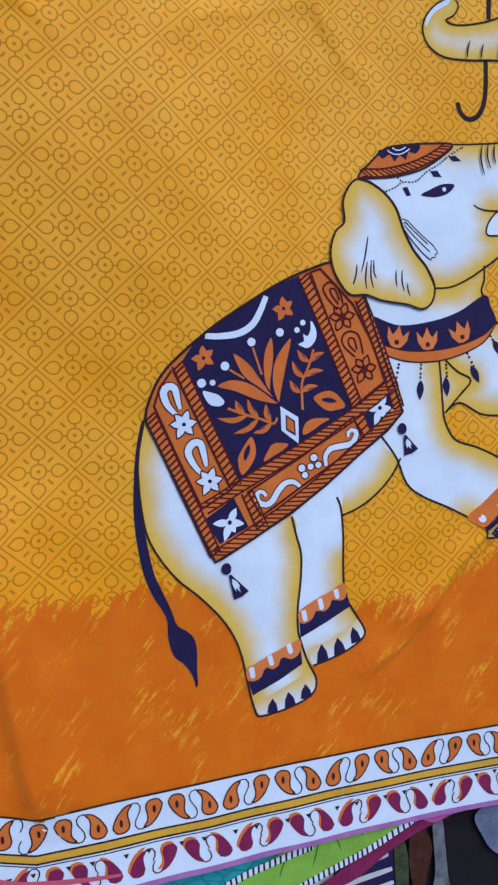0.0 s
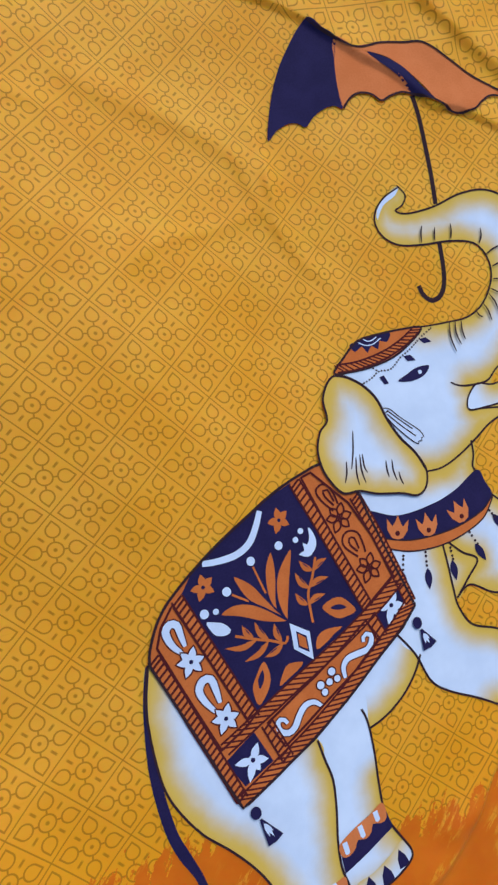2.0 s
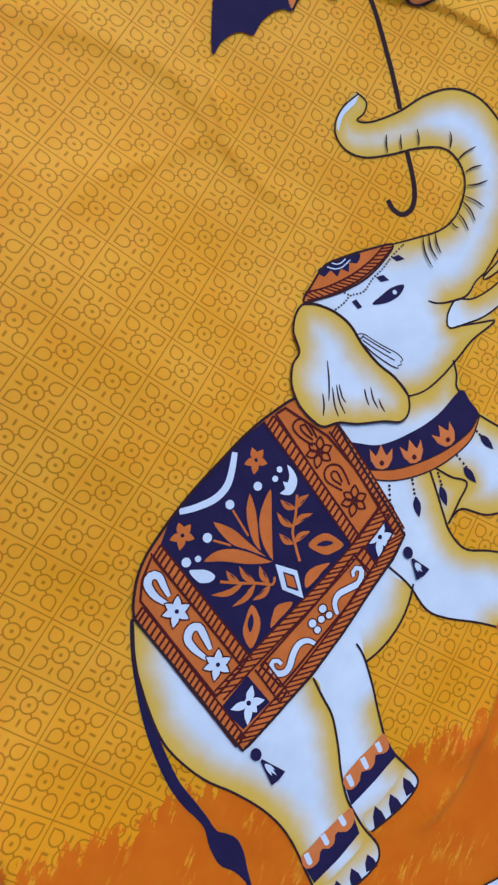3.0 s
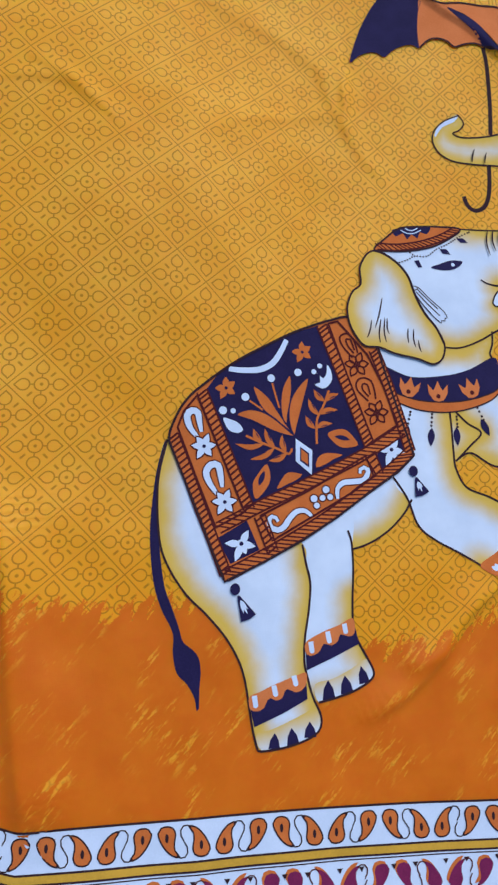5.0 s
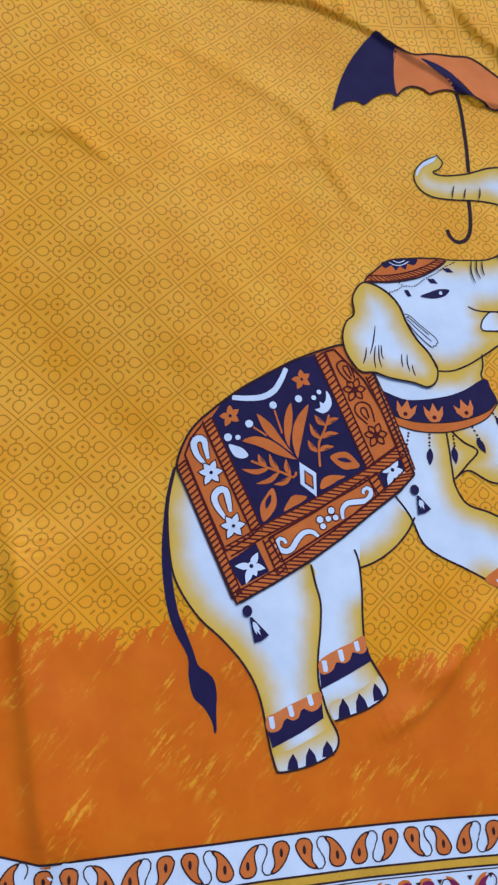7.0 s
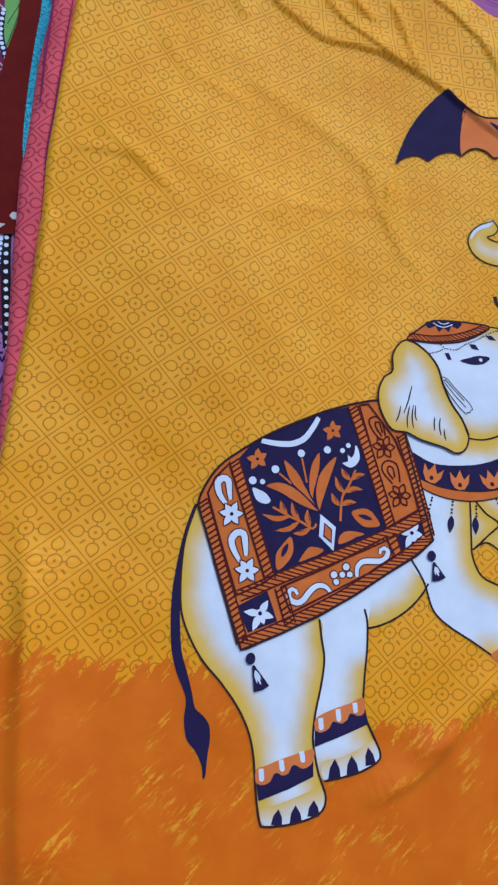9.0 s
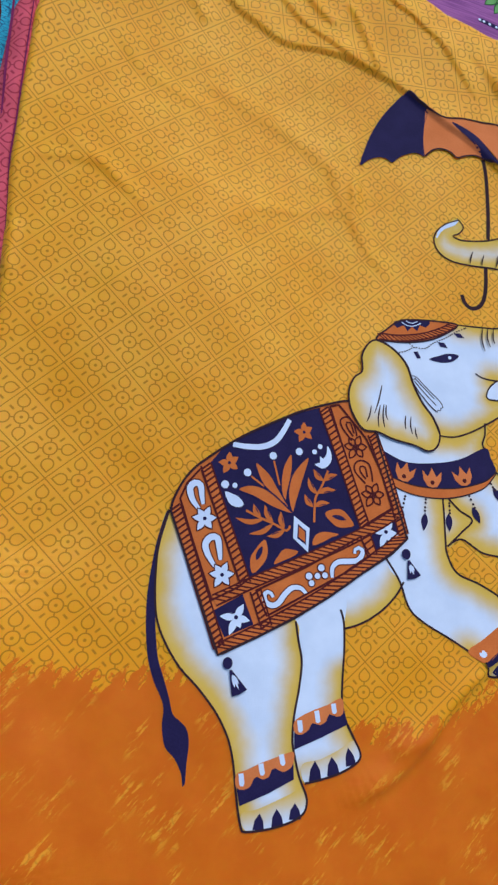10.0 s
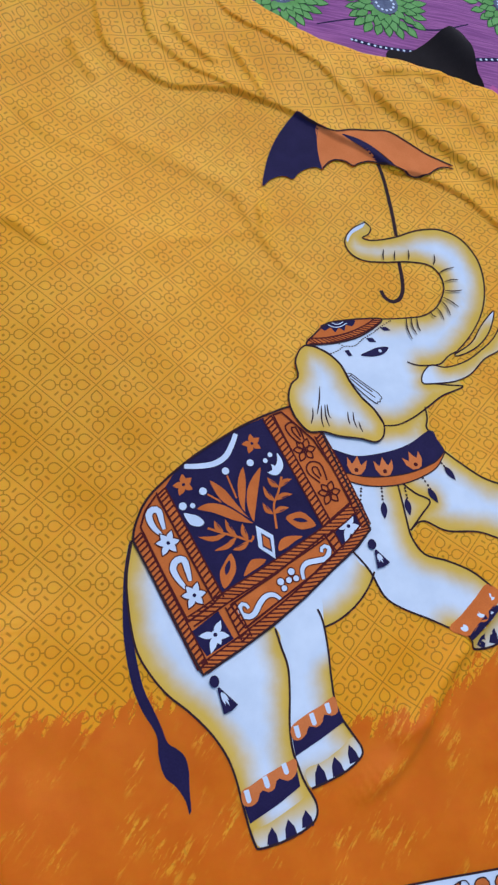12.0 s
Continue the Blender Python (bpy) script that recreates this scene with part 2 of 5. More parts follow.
FOLDS = [
    ([(-0.0563, 0.9886), (-0.0508, 0.8909), (-0.0461, 0.8493), (-0.0268, 0.8155), (0.0031, 0.7934), (0.0409, 0.769), (0.0901, 0.7671), (0.1314, 0.761), (0.172, 0.7443), (0.2125, 0.7242), (0.2441, 0.701), (0.2718, 0.6805), (0.3086, 0.6595), (0.3517, 0.6224), (0.3873, 0.6143), (0.4505, 0.5787), (0.5094, 0.5052), (0.5513, 0.4372), (0.5787, 0.3702)], 0.0055, 0.0028, 0.03),
    ([(0.0113, 0.9666), (0.0175, 0.901), (0.0221, 0.8639), (0.0439, 0.8348), (0.0698, 0.8064), (0.1084, 0.7794), (0.1396, 0.7587), (0.1712, 0.739)], 0.0042, 0.0026, 0.02),
    ([(0.114, 0.9608), (0.1434, 0.9141), (0.175, 0.8849), (0.2075, 0.8613), (0.2486, 0.8331), (0.2794, 0.798), (0.3081, 0.752), (0.3302, 0.7219)], 0.0042, 0.0028, 0.02),
    ([(0.3102, 0.8125), (0.3342, 0.7896), (0.3711, 0.7362), (0.4341, 0.6714), (0.4822, 0.6269), (0.5393, 0.5774), (0.5903, 0.5072)], 0.007, 0.007, 0.034),
    ([(0.1314, 0.8569), (0.152, 0.8161), (0.1689, 0.7701), (0.1733, 0.7413)], 0.004, 0.005, 0.010),
    ([(-0.0936, 0.8635), (-0.0847, 0.8235), (-0.0612, 0.7759)], 0.003, 0.008, 0.012),
    ([(0.4056, 0.8061), (0.4461, 0.7652), (0.4909, 0.7413), (0.5347, 0.673)], 0.004, 0.008, 0.015),
    ([(0.0461, 0.8943), (0.0692, 0.8595), (0.0973, 0.8256), (0.1205, 0.8071)], 0.005, 0.006, 0.015),
    ([(0.3561, 0.803), (0.4061, 0.8084), (0.4555, 0.8057), (0.4827, 0.7914)], 0.006, 0.010, 0.02),
    ([(-0.2786, 0.5269), (-0.2461, 0.5341), (-0.2156, 0.5344), (-0.1837, 0.5254), (-0.1531, 0.4961), (-0.1226, 0.467)], 0.0024, 0.006, 0.013),
    ([(-0.0698, 0.6954), (-0.0061, 0.649), (0.0567, 0.6199), (0.1203, 0.5737), (0.1605, 0.5147)], 0.0026, 0.012, 0.02),
    ([(-0.2795, 0.37), (-0.2773, 0.3994), (-0.275, 0.4294), (-0.2815, 0.4431)], 0.004, 0.006, 0.012),
    ([(-0.1789, 0.7479), (-0.1434, 0.6857), (-0.0811, 0.6486), (-0.0421, 0.6233)], 0.0018, 0.008, 0.014),
    ([(-0.2471, 0.0664), (-0.2382, -0.034), (-0.2317, -0.1117), (-0.2232, -0.1907), (-0.2107, -0.2748), (-0.2074, -0.2997)], 0.013, 0.013, 0.05),
    ([(0.1153, -0.1886), (0.1689, -0.1642), (0.2128, -0.1261), (0.2449, -0.0852), (0.293, -0.043), (0.3607, 0.0013)], 0.007, 0.007, 0.022),
    ([(0.4269, 0.2869), (0.4261, 0.2355), (0.4182, 0.1861), (0.3943, 0.1395)], 0.006, 0.004, 0.012),
    ([(0.2637, -0.0434), (0.316, -0.0229), (0.3489, 0.0084), (0.3811, 0.0339)], 0.003, 0.006, 0.012),
    ([(-0.2412, 0.5637), (-0.2142, 0.5514), (-0.1867, 0.531), (-0.1587, 0.4945)], 0.0022, 0.006, 0.014),
    ([(0.1445, 0.5855), (0.1378, 0.5405), (0.1385, 0.489)], 0.002, 0.005, 0.010),
    ([(0.1264, 0.6445), (0.1361, 0.5685), (0.1466, 0.512)], 0.0018, 0.006, 0.010),
    ([(-0.2568, 0.109), (-0.2577, 0.0377), (-0.2421, -0.0289), (-0.2385, -0.1251)], 0.003, 0.008, 0.015),
    ([(0.17, -0.1371), (0.2138, -0.12), (0.2457, -0.0812), (0.2931, -0.0432)], 0.004, 0.008, 0.015),
    ([(0.1054, 0.5978), (0.1253, 0.5302), (0.1605, 0.4662), (0.1971, 0.4281)], 0.0024, 0.008, 0.014),
    ([(-0.0397, 0.4619), (0.0104, 0.4977), (0.0675, 0.507), (0.1288, 0.5223)], 0.0016, 0.007, 0.012),
]


def swell(u, v):
    """The broad rise where the sheet lies over a heap of folded cloth."""
    c, s = math.cos(0.0986), math.sin(0.0986)
    a, b = ((u + 0.0906) * c + (v - 0.4168) * s) / 0.1357, ((v - 0.4168) * c - (u + 0.0906) * s) / 0.2178
    return 0.0270 * np.exp(-(a * a + b * b) ** 1.25)


def height(u, v):
    u, v = np.atleast_1d(np.asarray(u, float)), np.atleast_1d(np.asarray(v, float))
    z = 0.0030 * np.sin(7.1 * u + 3.0 * v + 0.6) * np.sin(5.3 * v - 2.2 * u + 1.0)
    z += 0.0012 * np.sin(19.0 * u - 11.0 * v) * np.sin(13.0 * v + 6.0 * u + 2.0)
    z += 0.0005 * np.sin(47.0 * u + 31.0 * v) * np.sin(39.0 * v - 17.0 * u)
    for points, high, steep, soft in FOLDS:
        z = z + fold(u, v, points, high, steep, soft)
    z += 0.0009 * np.sin(33.0 * u + 9.0 * np.sin(4.0 * v) + 5.0) * np.sin(27.0 * v + 5.0 * np.sin(7.0 * u))
    # the upper stretch lies bunched over other cloth
    high = 1 / (1 + np.exp(-(v + 0.45 * u - 0.88) / 0.03))
    crumple = 0.0026 * np.abs(np.sin(30.0 * u + 17.0 * v + 2.0 * np.sin(11.0 * v))) + 0.0016 * np.abs(np.sin(52.0 * v - 29.0 * u + 1.5 * np.sin(19.0 * u)))
    z = z + high * (0.006 + crumple)
    return z + LIFT + swell(u, v)


# ---- drawing on cloth ----
def sheet(name, verts, faces, mat, parent=None, flat=None, edge=None, label=""):
    """Links a mesh whose UV map holds metres on the cloth."""
    mesh = bpy.data.meshes.new(name)
    mesh.from_pydata(verts, [], faces)
    layer = mesh.uv_layers.new(name="UVMap")
    index = np.empty(len(mesh.loops), dtype=np.int32)
    mesh.loops.foreach_get("vertex_index", index)
    flat = np.array([v[:2] for v in verts]) if flat is None else np.asarray(flat)
    layer.data.foreach_set("uv", flat[index].astype(np.float32).ravel())
    mesh.polygons.foreach_set("use_smooth", np.ones(len(mesh.polygons), dtype=bool))
    if edge is not None:
        mesh.attributes.new("edge", "FLOAT", "POINT").data.foreach_set("value", np.asarray(edge, dtype=np.float32))
    mesh.materials.append(mat)
    ob = new(name, mesh)
    if parent is not None:
        ob.parent = parent
    if label:
        ob["label"] = label
    return ob


def on_cloth(flat, level, ground=None):
    flat = np.array([(q[0], q[1]) for q in flat])
    z = (ground or height)(flat[:, 0], flat[:, 1]) + 0.00015 * level
    return [(float(a), float(b), float(c)) for (a, b), c in zip(flat, z)]


def patch_data(points, smooth=True, grid=0.006):
    """Triangles that fill an outline, with points inside so that they follow the cloth."""
    rim = smooth_line(points, True, min(0.004, grid), not smooth)
    n = len(rim)
    px, py = np.array([q.x for q in rim]), np.array([q.y for q in rim])
    inner = []
    for x in np.arange(px.min() + grid / 2, px.max(), grid):
        ya, yb, xa, xb = py, np.roll(py, -1), px, np.roll(px, -1)
        cut = (xa > x) != (xb > x)
        ys = np.sort(ya[cut] + (x - xa[cut]) / (xb[cut] - xa[cut]) * (yb[cut] - ya[cut]))
        for lo, hi in zip(ys[::2], ys[1::2]):
            inner += [Vector((x, y)) for y in np.arange(lo + grid * 0.5, hi - grid * 0.42, grid)]
    got = delaunay_2d_cdt(rim + inner, [(i, (i + 1) % n) for i in range(n)], [], 1, 1e-7)
    return [tuple(q) for q in got[0]], [tuple(f) for f in got[2]]


def fill(name, points, mat, parent, level, smooth=True, near_lines=None, ground=None, label="", grid=0.006):
    flat, faces = patch_data(points, smooth, grid)
    edge = None
    if near_lines is not None:
        at = np.array(flat)
        marks = np.array([tuple(q) for line in near_lines for q in smooth_line(line, False, 0.005)])
        edge = np.sqrt(((at[:, None] - marks[None]) ** 2).sum(-1).min(1))
    return sheet(name, on_cloth(flat, level, ground), faces, mat, parent, None, edge, label)


def ribbon_data(points, width, taper=0.0, smooth=True, closed=False, step=0.0035):
    line = smooth_line(points, closed, step, not smooth)
    n, flat, faces = len(line), [], []
    for i, q in enumerate(line):
        back, ahead = line[i - 1 if closed or i else 0], line[(i + 1) % n if closed or i + 1 < n else i]
        way2 = (ahead - back).normalized()
        s = i / max(1, n - 1)
        wide = width / 2 * (1 - taper * abs(2 * s - 1) ** 2)
        off = Vector((-way2.y, way2.x)) * wide
        flat += [tuple(q + off), tuple(q - off)]
    for i in range(n if closed else n - 1):
        j = (i + 1) % n
        faces.append((2 * i, 2 * i + 1, 2 * j + 1, 2 * j))
    return flat, faces


def stroke(name, points, width, mat, parent, level, taper=0.0, smooth=True, closed=False, ground=None):
    flat, faces = ribbon_data(points, width, taper, smooth, closed)
    return sheet(name, on_cloth(flat, level, ground), faces, mat, parent)


def group_of(name, pieces, mat, parent, level, ground=None):
    """Several small printed marks of one kind, given as (flat points, faces), in one mesh."""
    verts, faces = [], []
    for flat, some in pieces:
        faces += [tuple(i + len(verts) for i in f) for f in some]
        verts += list(flat)
    return sheet(name, on_cloth(verts, level, ground), faces, mat, parent)


def disc(cx, cy, r, n=14, wide=1.0, turn=0.0):
    ring = []
    for k in range(n):
        a = 2 * math.pi * k / n
        x, y = r * wide * math.cos(a), r * math.sin(a)
        ring.append((cx + x * math.cos(turn) - y * math.sin(turn), cy + x * math.sin(turn) + y * math.cos(turn)))
    return [(cx, cy)] + ring, [(0, 1 + k, 1 + (k + 1) % n) for k in range(n)]


def leaf(ax, ay, bx, by, wide, bend=0.0, n=8):
    """A pointed leaf from its foot a to its tip b."""
    dx, dy = bx - ax, by - ay
    flat, faces = [], []
    for k in range(n + 1):
        s = k / n
        half = wide * math.sin(math.pi * s ** 0.85) / 2
        mid = bend * math.sin(math.pi * s)
        x, y = ax + dx * s - dy * mid, ay + dy * s + dx * mid
        size = math.hypot(dx, dy)
        flat += [(x - dy / size * half, y + dx / size * half), (x + dy / size * half, y - dx / size * half)]
    for k in range(n):
        faces.append((2 * k, 2 * k + 1, 2 * k + 3, 2 * k + 2))
    return flat, faces


# ---- floor ----
def flat_sheet(name, x0, y0, x1, y1, z, mat, cuts=2):
    us, vs = np.linspace(x0, x1, cuts + 1), np.linspace(y0, y1, cuts + 1)
    verts = [(float(a), float(b), z) for b in vs for a in us]
    faces = [(r * (cuts + 1) + c, r * (cuts + 1) + c + 1, (r + 1) * (cuts + 1) + c + 1, (r + 1) * (cuts + 1) + c) for r in range(cuts) for c in range(cuts)]
    return sheet(name, verts, faces, mat)


tagged(flat_sheet("floor", -30, -30, 30, 30, 0.0, FLOOR), "dark floor under the spread fabrics", "floor", kind="structure")

# ---- the yellow bedsheet ----
HEM_V = -0.366
TOP = [(-0.6, 1.12), (0.060, 1.050), (0.184, 0.951), (0.281, 0.876), (0.415, 0.838), (0.558, 0.792), (0.608, 0.727), (0.740, 0.500), (0.930, 0.200)]
LEFT = [(-0.500, -0.370), (0.135, -0.295), (0.218, -0.291), (0.312, -0.287), (0.434, -0.289), (0.510, -0.293), (0.623, -0.292), (0.754, -0.287), (1.200, -0.200)]


def top_of(u):
    return np.interp(u, [p[0] for p in TOP], [p[1] for p in TOP])


def left_of(v):
    return np.interp(v, [p[0] for p in LEFT], [p[1] for p in LEFT])


def hem_of(u):
    return HEM_V + 0.004 * np.sin(9 * u + 1.0) + 0.03 * np.clip(-0.05 - u, 0, 1) + 0.28 * np.clip(-0.222 - u, 0, 1)


def bedsheet():
    cols, rows = 400, 500
    uu, ss = np.meshgrid(np.linspace(0, 1, cols + 1), np.linspace(0, 1, rows + 1))
    right = 0.92
    u = -0.27 + uu * (right + 0.27)
    for _ in range(2):
        v = hem_of(u) + ss * (top_of(u) - hem_of(u))
        u = left_of(v) + uu * (right - left_of(v))
    flat = np.c_[u.ravel(), v.ravel()]
    z = height(flat[:, 0], flat[:, 1])
    # the edges turn under
    in_left = (u - left_of(v)).ravel()
    in_top = (top_of(u) - v).ravel()
    in_hem = (v - hem_of(u)).ravel()
    for inward, deep, size in ((in_left, 0.012, 0.010), (in_top, 0.016, 0.016), (in_hem, 0.002, 0.004)):
        z = z - deep * np.clip(1 - inward / size, 0, 1) ** 2
    verts = np.c_[flat, z].tolist()
    w = cols + 1
    r, c = np.meshgrid(np.arange(rows), np.arange(cols), indexing="ij")
    a = (r * w + c).ravel()
    faces = np.c_[a, a + 1, a + w + 1, a + w].tolist()
    ob = sheet("bedsheet", verts, faces, YELLOW)
    # past the first fold the cloth is gathered, and its net print turns with it
    mid = flat[np.array(faces)].mean(1)
    over = along(FOLDS[0][0], mid[:, 0], mid[:, 1])[0] > 0
    turned = flat @ np.array([[0.77, 0.64], [-0.64, 0.77]]) / CELL
    turned = np.c_[turned[:, 0] + turned[:, 1], turned[:, 1] - turned[:, 0]] + 0.2
    corner = np.array(faces).ravel()
    loops = np.where(np.repeat(over, 4)[:, None], turned[corner], net_at(flat[:, 0], flat[:, 1])[corner])
    ob.data.uv_layers.new(name="Net").data.foreach_set("uv", loops.astype(np.float32).ravel())
    return ob


NET_X = [6.315, 6.349, 0.467, -0.078, -0.11, 5.172, 0.689, 0.261, 0.096, 0.063, -0.015, -0.087, -0.346, -0.0, 0.095]
NET_Y = [1.203, 6.496, -0.023, -0.006, -0.03, -4.167, 0.087, 0.128, 0.066, -0.344, -0.196, -0.144, -0.119, 0.1, 0.165]


def net_at(u, v):
    """How far along the two ways of the printed net a place of the stretched cloth lies, in cells."""
    a, b = np.clip(u, -0.35, 0.5) / 0.3, (np.clip(v, -0.3, 0.9) - 0.3) / 0.4
    terms = [a ** i * b ** j for i in range(5) for j in range(5 - i)]
    x, y = (sum(k * t for k, t in zip(net, terms)) for net in (NET_X, NET_Y))
    past_u, past_v = u - np.clip(u, -0.35, 0.5), v - np.clip(v, -0.3, 0.9)
    return np.c_[x + 14.5 * (past_u + past_v), y + 14.5 * (past_v - past_u)]


cloth = tagged(bedsheet(), "yellow and orange printed cotton bedsheet, spread out and gathered in folds", "bedsheet")

# ---- the printed elephant ----
BACK_LINE_SHAPE = [(-0.0782, 0.1127), (-0.0868, 0.0799), (-0.0885, 0.0521), (-0.0877, 0.0218), (-0.084, -0.005), (-0.0738, -0.0286), (-0.0578, -0.0523), (-0.037, -0.0731), (-0.0176, -0.0967), (-0.0048, -0.1198), (0.0018, -0.1424), (0.0058, -0.1699), (0.0093, -0.1916), (0.013, -0.2067), (0.0176, -0.2097), (0.041, -0.2073), (0.0649, -0.2007), (0.0782, -0.1925), (0.0814, -0.1807), (0.0776, -0.1694)]
THIGH_LINE_SHAPE = [(0.0665, -0.0011), (0.07, -0.0215), (0.074, -0.0427), (0.0716, -0.0686), (0.0662, -0.0989), (0.065, -0.1237), (0.068, -0.1396), (0.073, -0.1584), (0.0807, -0.1758)]
FAR_HIND_LINE_SHAPE = [(0.1181, 0.0136), (0.1219, -0.0001), (0.1223, -0.0283), (0.1202, -0.0601), (0.1201, -0.0871), (0.1256, -0.1058), (0.1341, -0.1215), (0.1405, -0.135), (0.1376, -0.1438), (0.1194, -0.1541), (0.0968, -0.161), (0.0791, -0.1647)]
BELLY_LINE_SHAPE = [(0.1230, -0.0067), (0.1363, -0.0030), (0.1517, 0.0043), (0.1689, 0.0162), (0.1844, 0.0321), (0.1941, 0.0475)]
FAR_FRONT_TOP_SHAPE = [(0.3194, 0.1881), (0.3422, 0.1666), (0.3685, 0.146), (0.4091, 0.1294), (0.4392, 0.1195), (0.4702, 0.1111)]
CHEST_LINE_SHAPE = [(0.2538, 0.1509), (0.2683, 0.1362), (0.2842, 0.1249), (0.2697, 0.1093), (0.2507, 0.0913)]
FAR_FRONT_LOW_SHAPE = [(0.2508, 0.0918), (0.2695, 0.1011), (0.2969, 0.0859), (0.3382, 0.0805), (0.3719, 0.0667), (0.3946, 0.0617), (0.3952, 0.0421), (0.3985, 0.0318), (0.4475, 0.0395)]
NEAR_FRONT_TOP_SHAPE = [(0.2477, 0.1502), (0.2485, 0.1277), (0.2487, 0.1029), (0.2499, 0.0827), (0.2611, 0.0612), (0.2878, 0.0499), (0.314, 0.0353), (0.3333, 0.0171), (0.3471, 0.0006), (0.3584, -0.0028)]
THROAT_LINE_SHAPE = [(0.3093, 0.2493), (0.3087, 0.2341), (0.3046, 0.2222), (0.3072, 0.2149)]
TRUNK_TOP_SHAPE = [(0.2863, 0.5353), (0.2946, 0.5242), (0.2883, 0.5133), (0.2787, 0.508), (0.2928, 0.5036), (0.3272, 0.5084), (0.3639, 0.5199), (0.3993, 0.522), (0.4272, 0.5063), (0.4442, 0.4762), (0.4474, 0.4455), (0.4415, 0.4136), (0.4269, 0.3804), (0.4019, 0.3489), (0.3734, 0.3249)]
TRUNK_LOW_SHAPE = [(0.2879, 0.5332), (0.2674, 0.5231), (0.2542, 0.5092), (0.2513, 0.4945), (0.2585, 0.4796), (0.2758, 0.4698), (0.3048, 0.4677), (0.3383, 0.4686), (0.3676, 0.4636), (0.3808, 0.4478), (0.3825, 0.427), (0.3735, 0.4076), (0.3587, 0.3913), (0.3378, 0.3819), (0.3112, 0.38), (0.2789, 0.3794)]
JAW_LINE_SHAPE = [(0.2446, 0.2276), (0.267, 0.2277), (0.2905, 0.2361), (0.3158, 0.2502), (0.3382, 0.2635), (0.3719, 0.2755), (0.3518, 0.2787), (0.3234, 0.2815)]
EAR_SHAPE = [(0.1666, 0.3435), (0.1562, 0.3375), (0.1475, 0.3212), (0.1472, 0.3002), (0.1363, 0.2898), (0.1291, 0.2713), (0.1307, 0.251), (0.1394, 0.2334), (0.149, 0.2243), (0.1658, 0.2235), (0.1846, 0.2167), (0.2126, 0.2112), (0.2303, 0.2056), (0.2425, 0.2125), (0.2469, 0.2299), (0.2384, 0.2493), (0.2243, 0.2678), (0.2137, 0.2893), (0.2063, 0.312), (0.1945, 0.3282), (0.1789, 0.3396)]
NEAR_FRONT_LOW_SHAPE = [(0.1739, 0.0726), (0.1889, 0.0487), (0.2001, 0.0183), (0.2188, 0.0023), (0.249, -0.0135), (0.2714, -0.027), (0.2876, -0.0382), (0.2914, -0.0463), (0.2936, -0.0532), (0.3171, -0.0533), (0.3378, -0.0453), (0.354, -0.0329), (0.3612, -0.0164), (0.3584, -0.0028)]
FACE_TASSEL_SHAPE = [(0.2115, 0.3011), (0.2189, 0.2997), (0.2268, 0.2917), (0.2354, 0.2836), (0.2494, 0.2714), (0.2531, 0.2641), (0.2502, 0.2630), (0.2501, 0.2600), (0.2461, 0.2602), (0.2455, 0.2574), (0.2369, 0.2639), (0.2222, 0.2803), (0.2139, 0.2919), (0.2097, 0.2904), (0.2098, 0.2962)]
CAP_SHAPE = [(0.167, 0.346), (0.1816, 0.3607), (0.1992, 0.3745), (0.2194, 0.3783), (0.2538, 0.3801), (0.2788, 0.3787), (0.2632, 0.3652), (0.2388, 0.3526), (0.21, 0.346), (0.1857, 0.3445)]
COLLAR_RIM_SHAPE = [(0.1705, 0.1735), (0.2083, 0.1626), (0.2429, 0.1607), (0.2736, 0.1642), (0.3034, 0.1738), (0.3203, 0.1868), (0.317, 0.1811), (0.3012, 0.1647), (0.271, 0.153), (0.2402, 0.1485), (0.206, 0.1516), (0.1755, 0.1643)]
FINE, LINE, BOLD = 0.0012, 0.0023, 0.0029
motif = fill("elephant_motif", [(-0.0782, 0.1127), (-0.0868, 0.0799), (-0.0885, 0.0521), (-0.0877, 0.0218), (-0.084, -0.005), (-0.0738, -0.0286), (-0.0578, -0.0523), (-0.037, -0.0731), (-0.0176, -0.0967), (-0.0048, -0.1198), (0.0018, -0.1424), (0.0058, -0.1699), (0.0093, -0.1916), (0.013, -0.2067), (0.0176, -0.2097), (0.041, -0.2073), (0.0649, -0.2007), (0.0782, -0.1925), (0.0814, -0.1807), (0.0776, -0.1694), (0.0711, -0.1512), (0.0663, -0.1238), (0.0662, -0.0991), (0.0716, -0.0684), (0.0742, -0.0428), (0.0701, -0.0215), (0.0666, 0.0001), (0.0227, 0.0388), (-0.0315, 0.1107)], CREAM, cloth, 1, near_lines=[BACK_LINE_SHAPE, THIGH_LINE_SHAPE], label="white elephant print shaded with ochre at its outlines")
fill("far_hind_leg_print", [(0.0639, 0.0054), (0.1203, 0.0291), (0.1228, -0.004), (0.1216, -0.039), (0.1198, -0.0653), (0.1201, -0.0871), (0.1256, -0.1058), (0.1341, -0.1215), (0.1405, -0.135), (0.1376, -0.1438), (0.1194, -0.1541), (0.0968, -0.161), (0.0791, -0.1651), (0.0712, -0.1511), (0.0661, -0.1238), (0.0662, -0.0989), (0.0716, -0.0686), (0.074, -0.0427), (0.07, -0.0215)], CREAM, motif, 0.8, near_lines=[FAR_HIND_LINE_SHAPE[3:]])
fill("belly_print", [(0.0606, -0.0053), (0.1230, -0.0067), (0.1363, -0.0030), (0.1517, 0.0043), (0.1689, 0.0162), (0.1844, 0.0321), (0.1941, 0.0475), (0.1998, 0.0539), (0.1726, 0.083)], CREAM, motif, 0.6, near_lines=[BELLY_LINE_SHAPE])
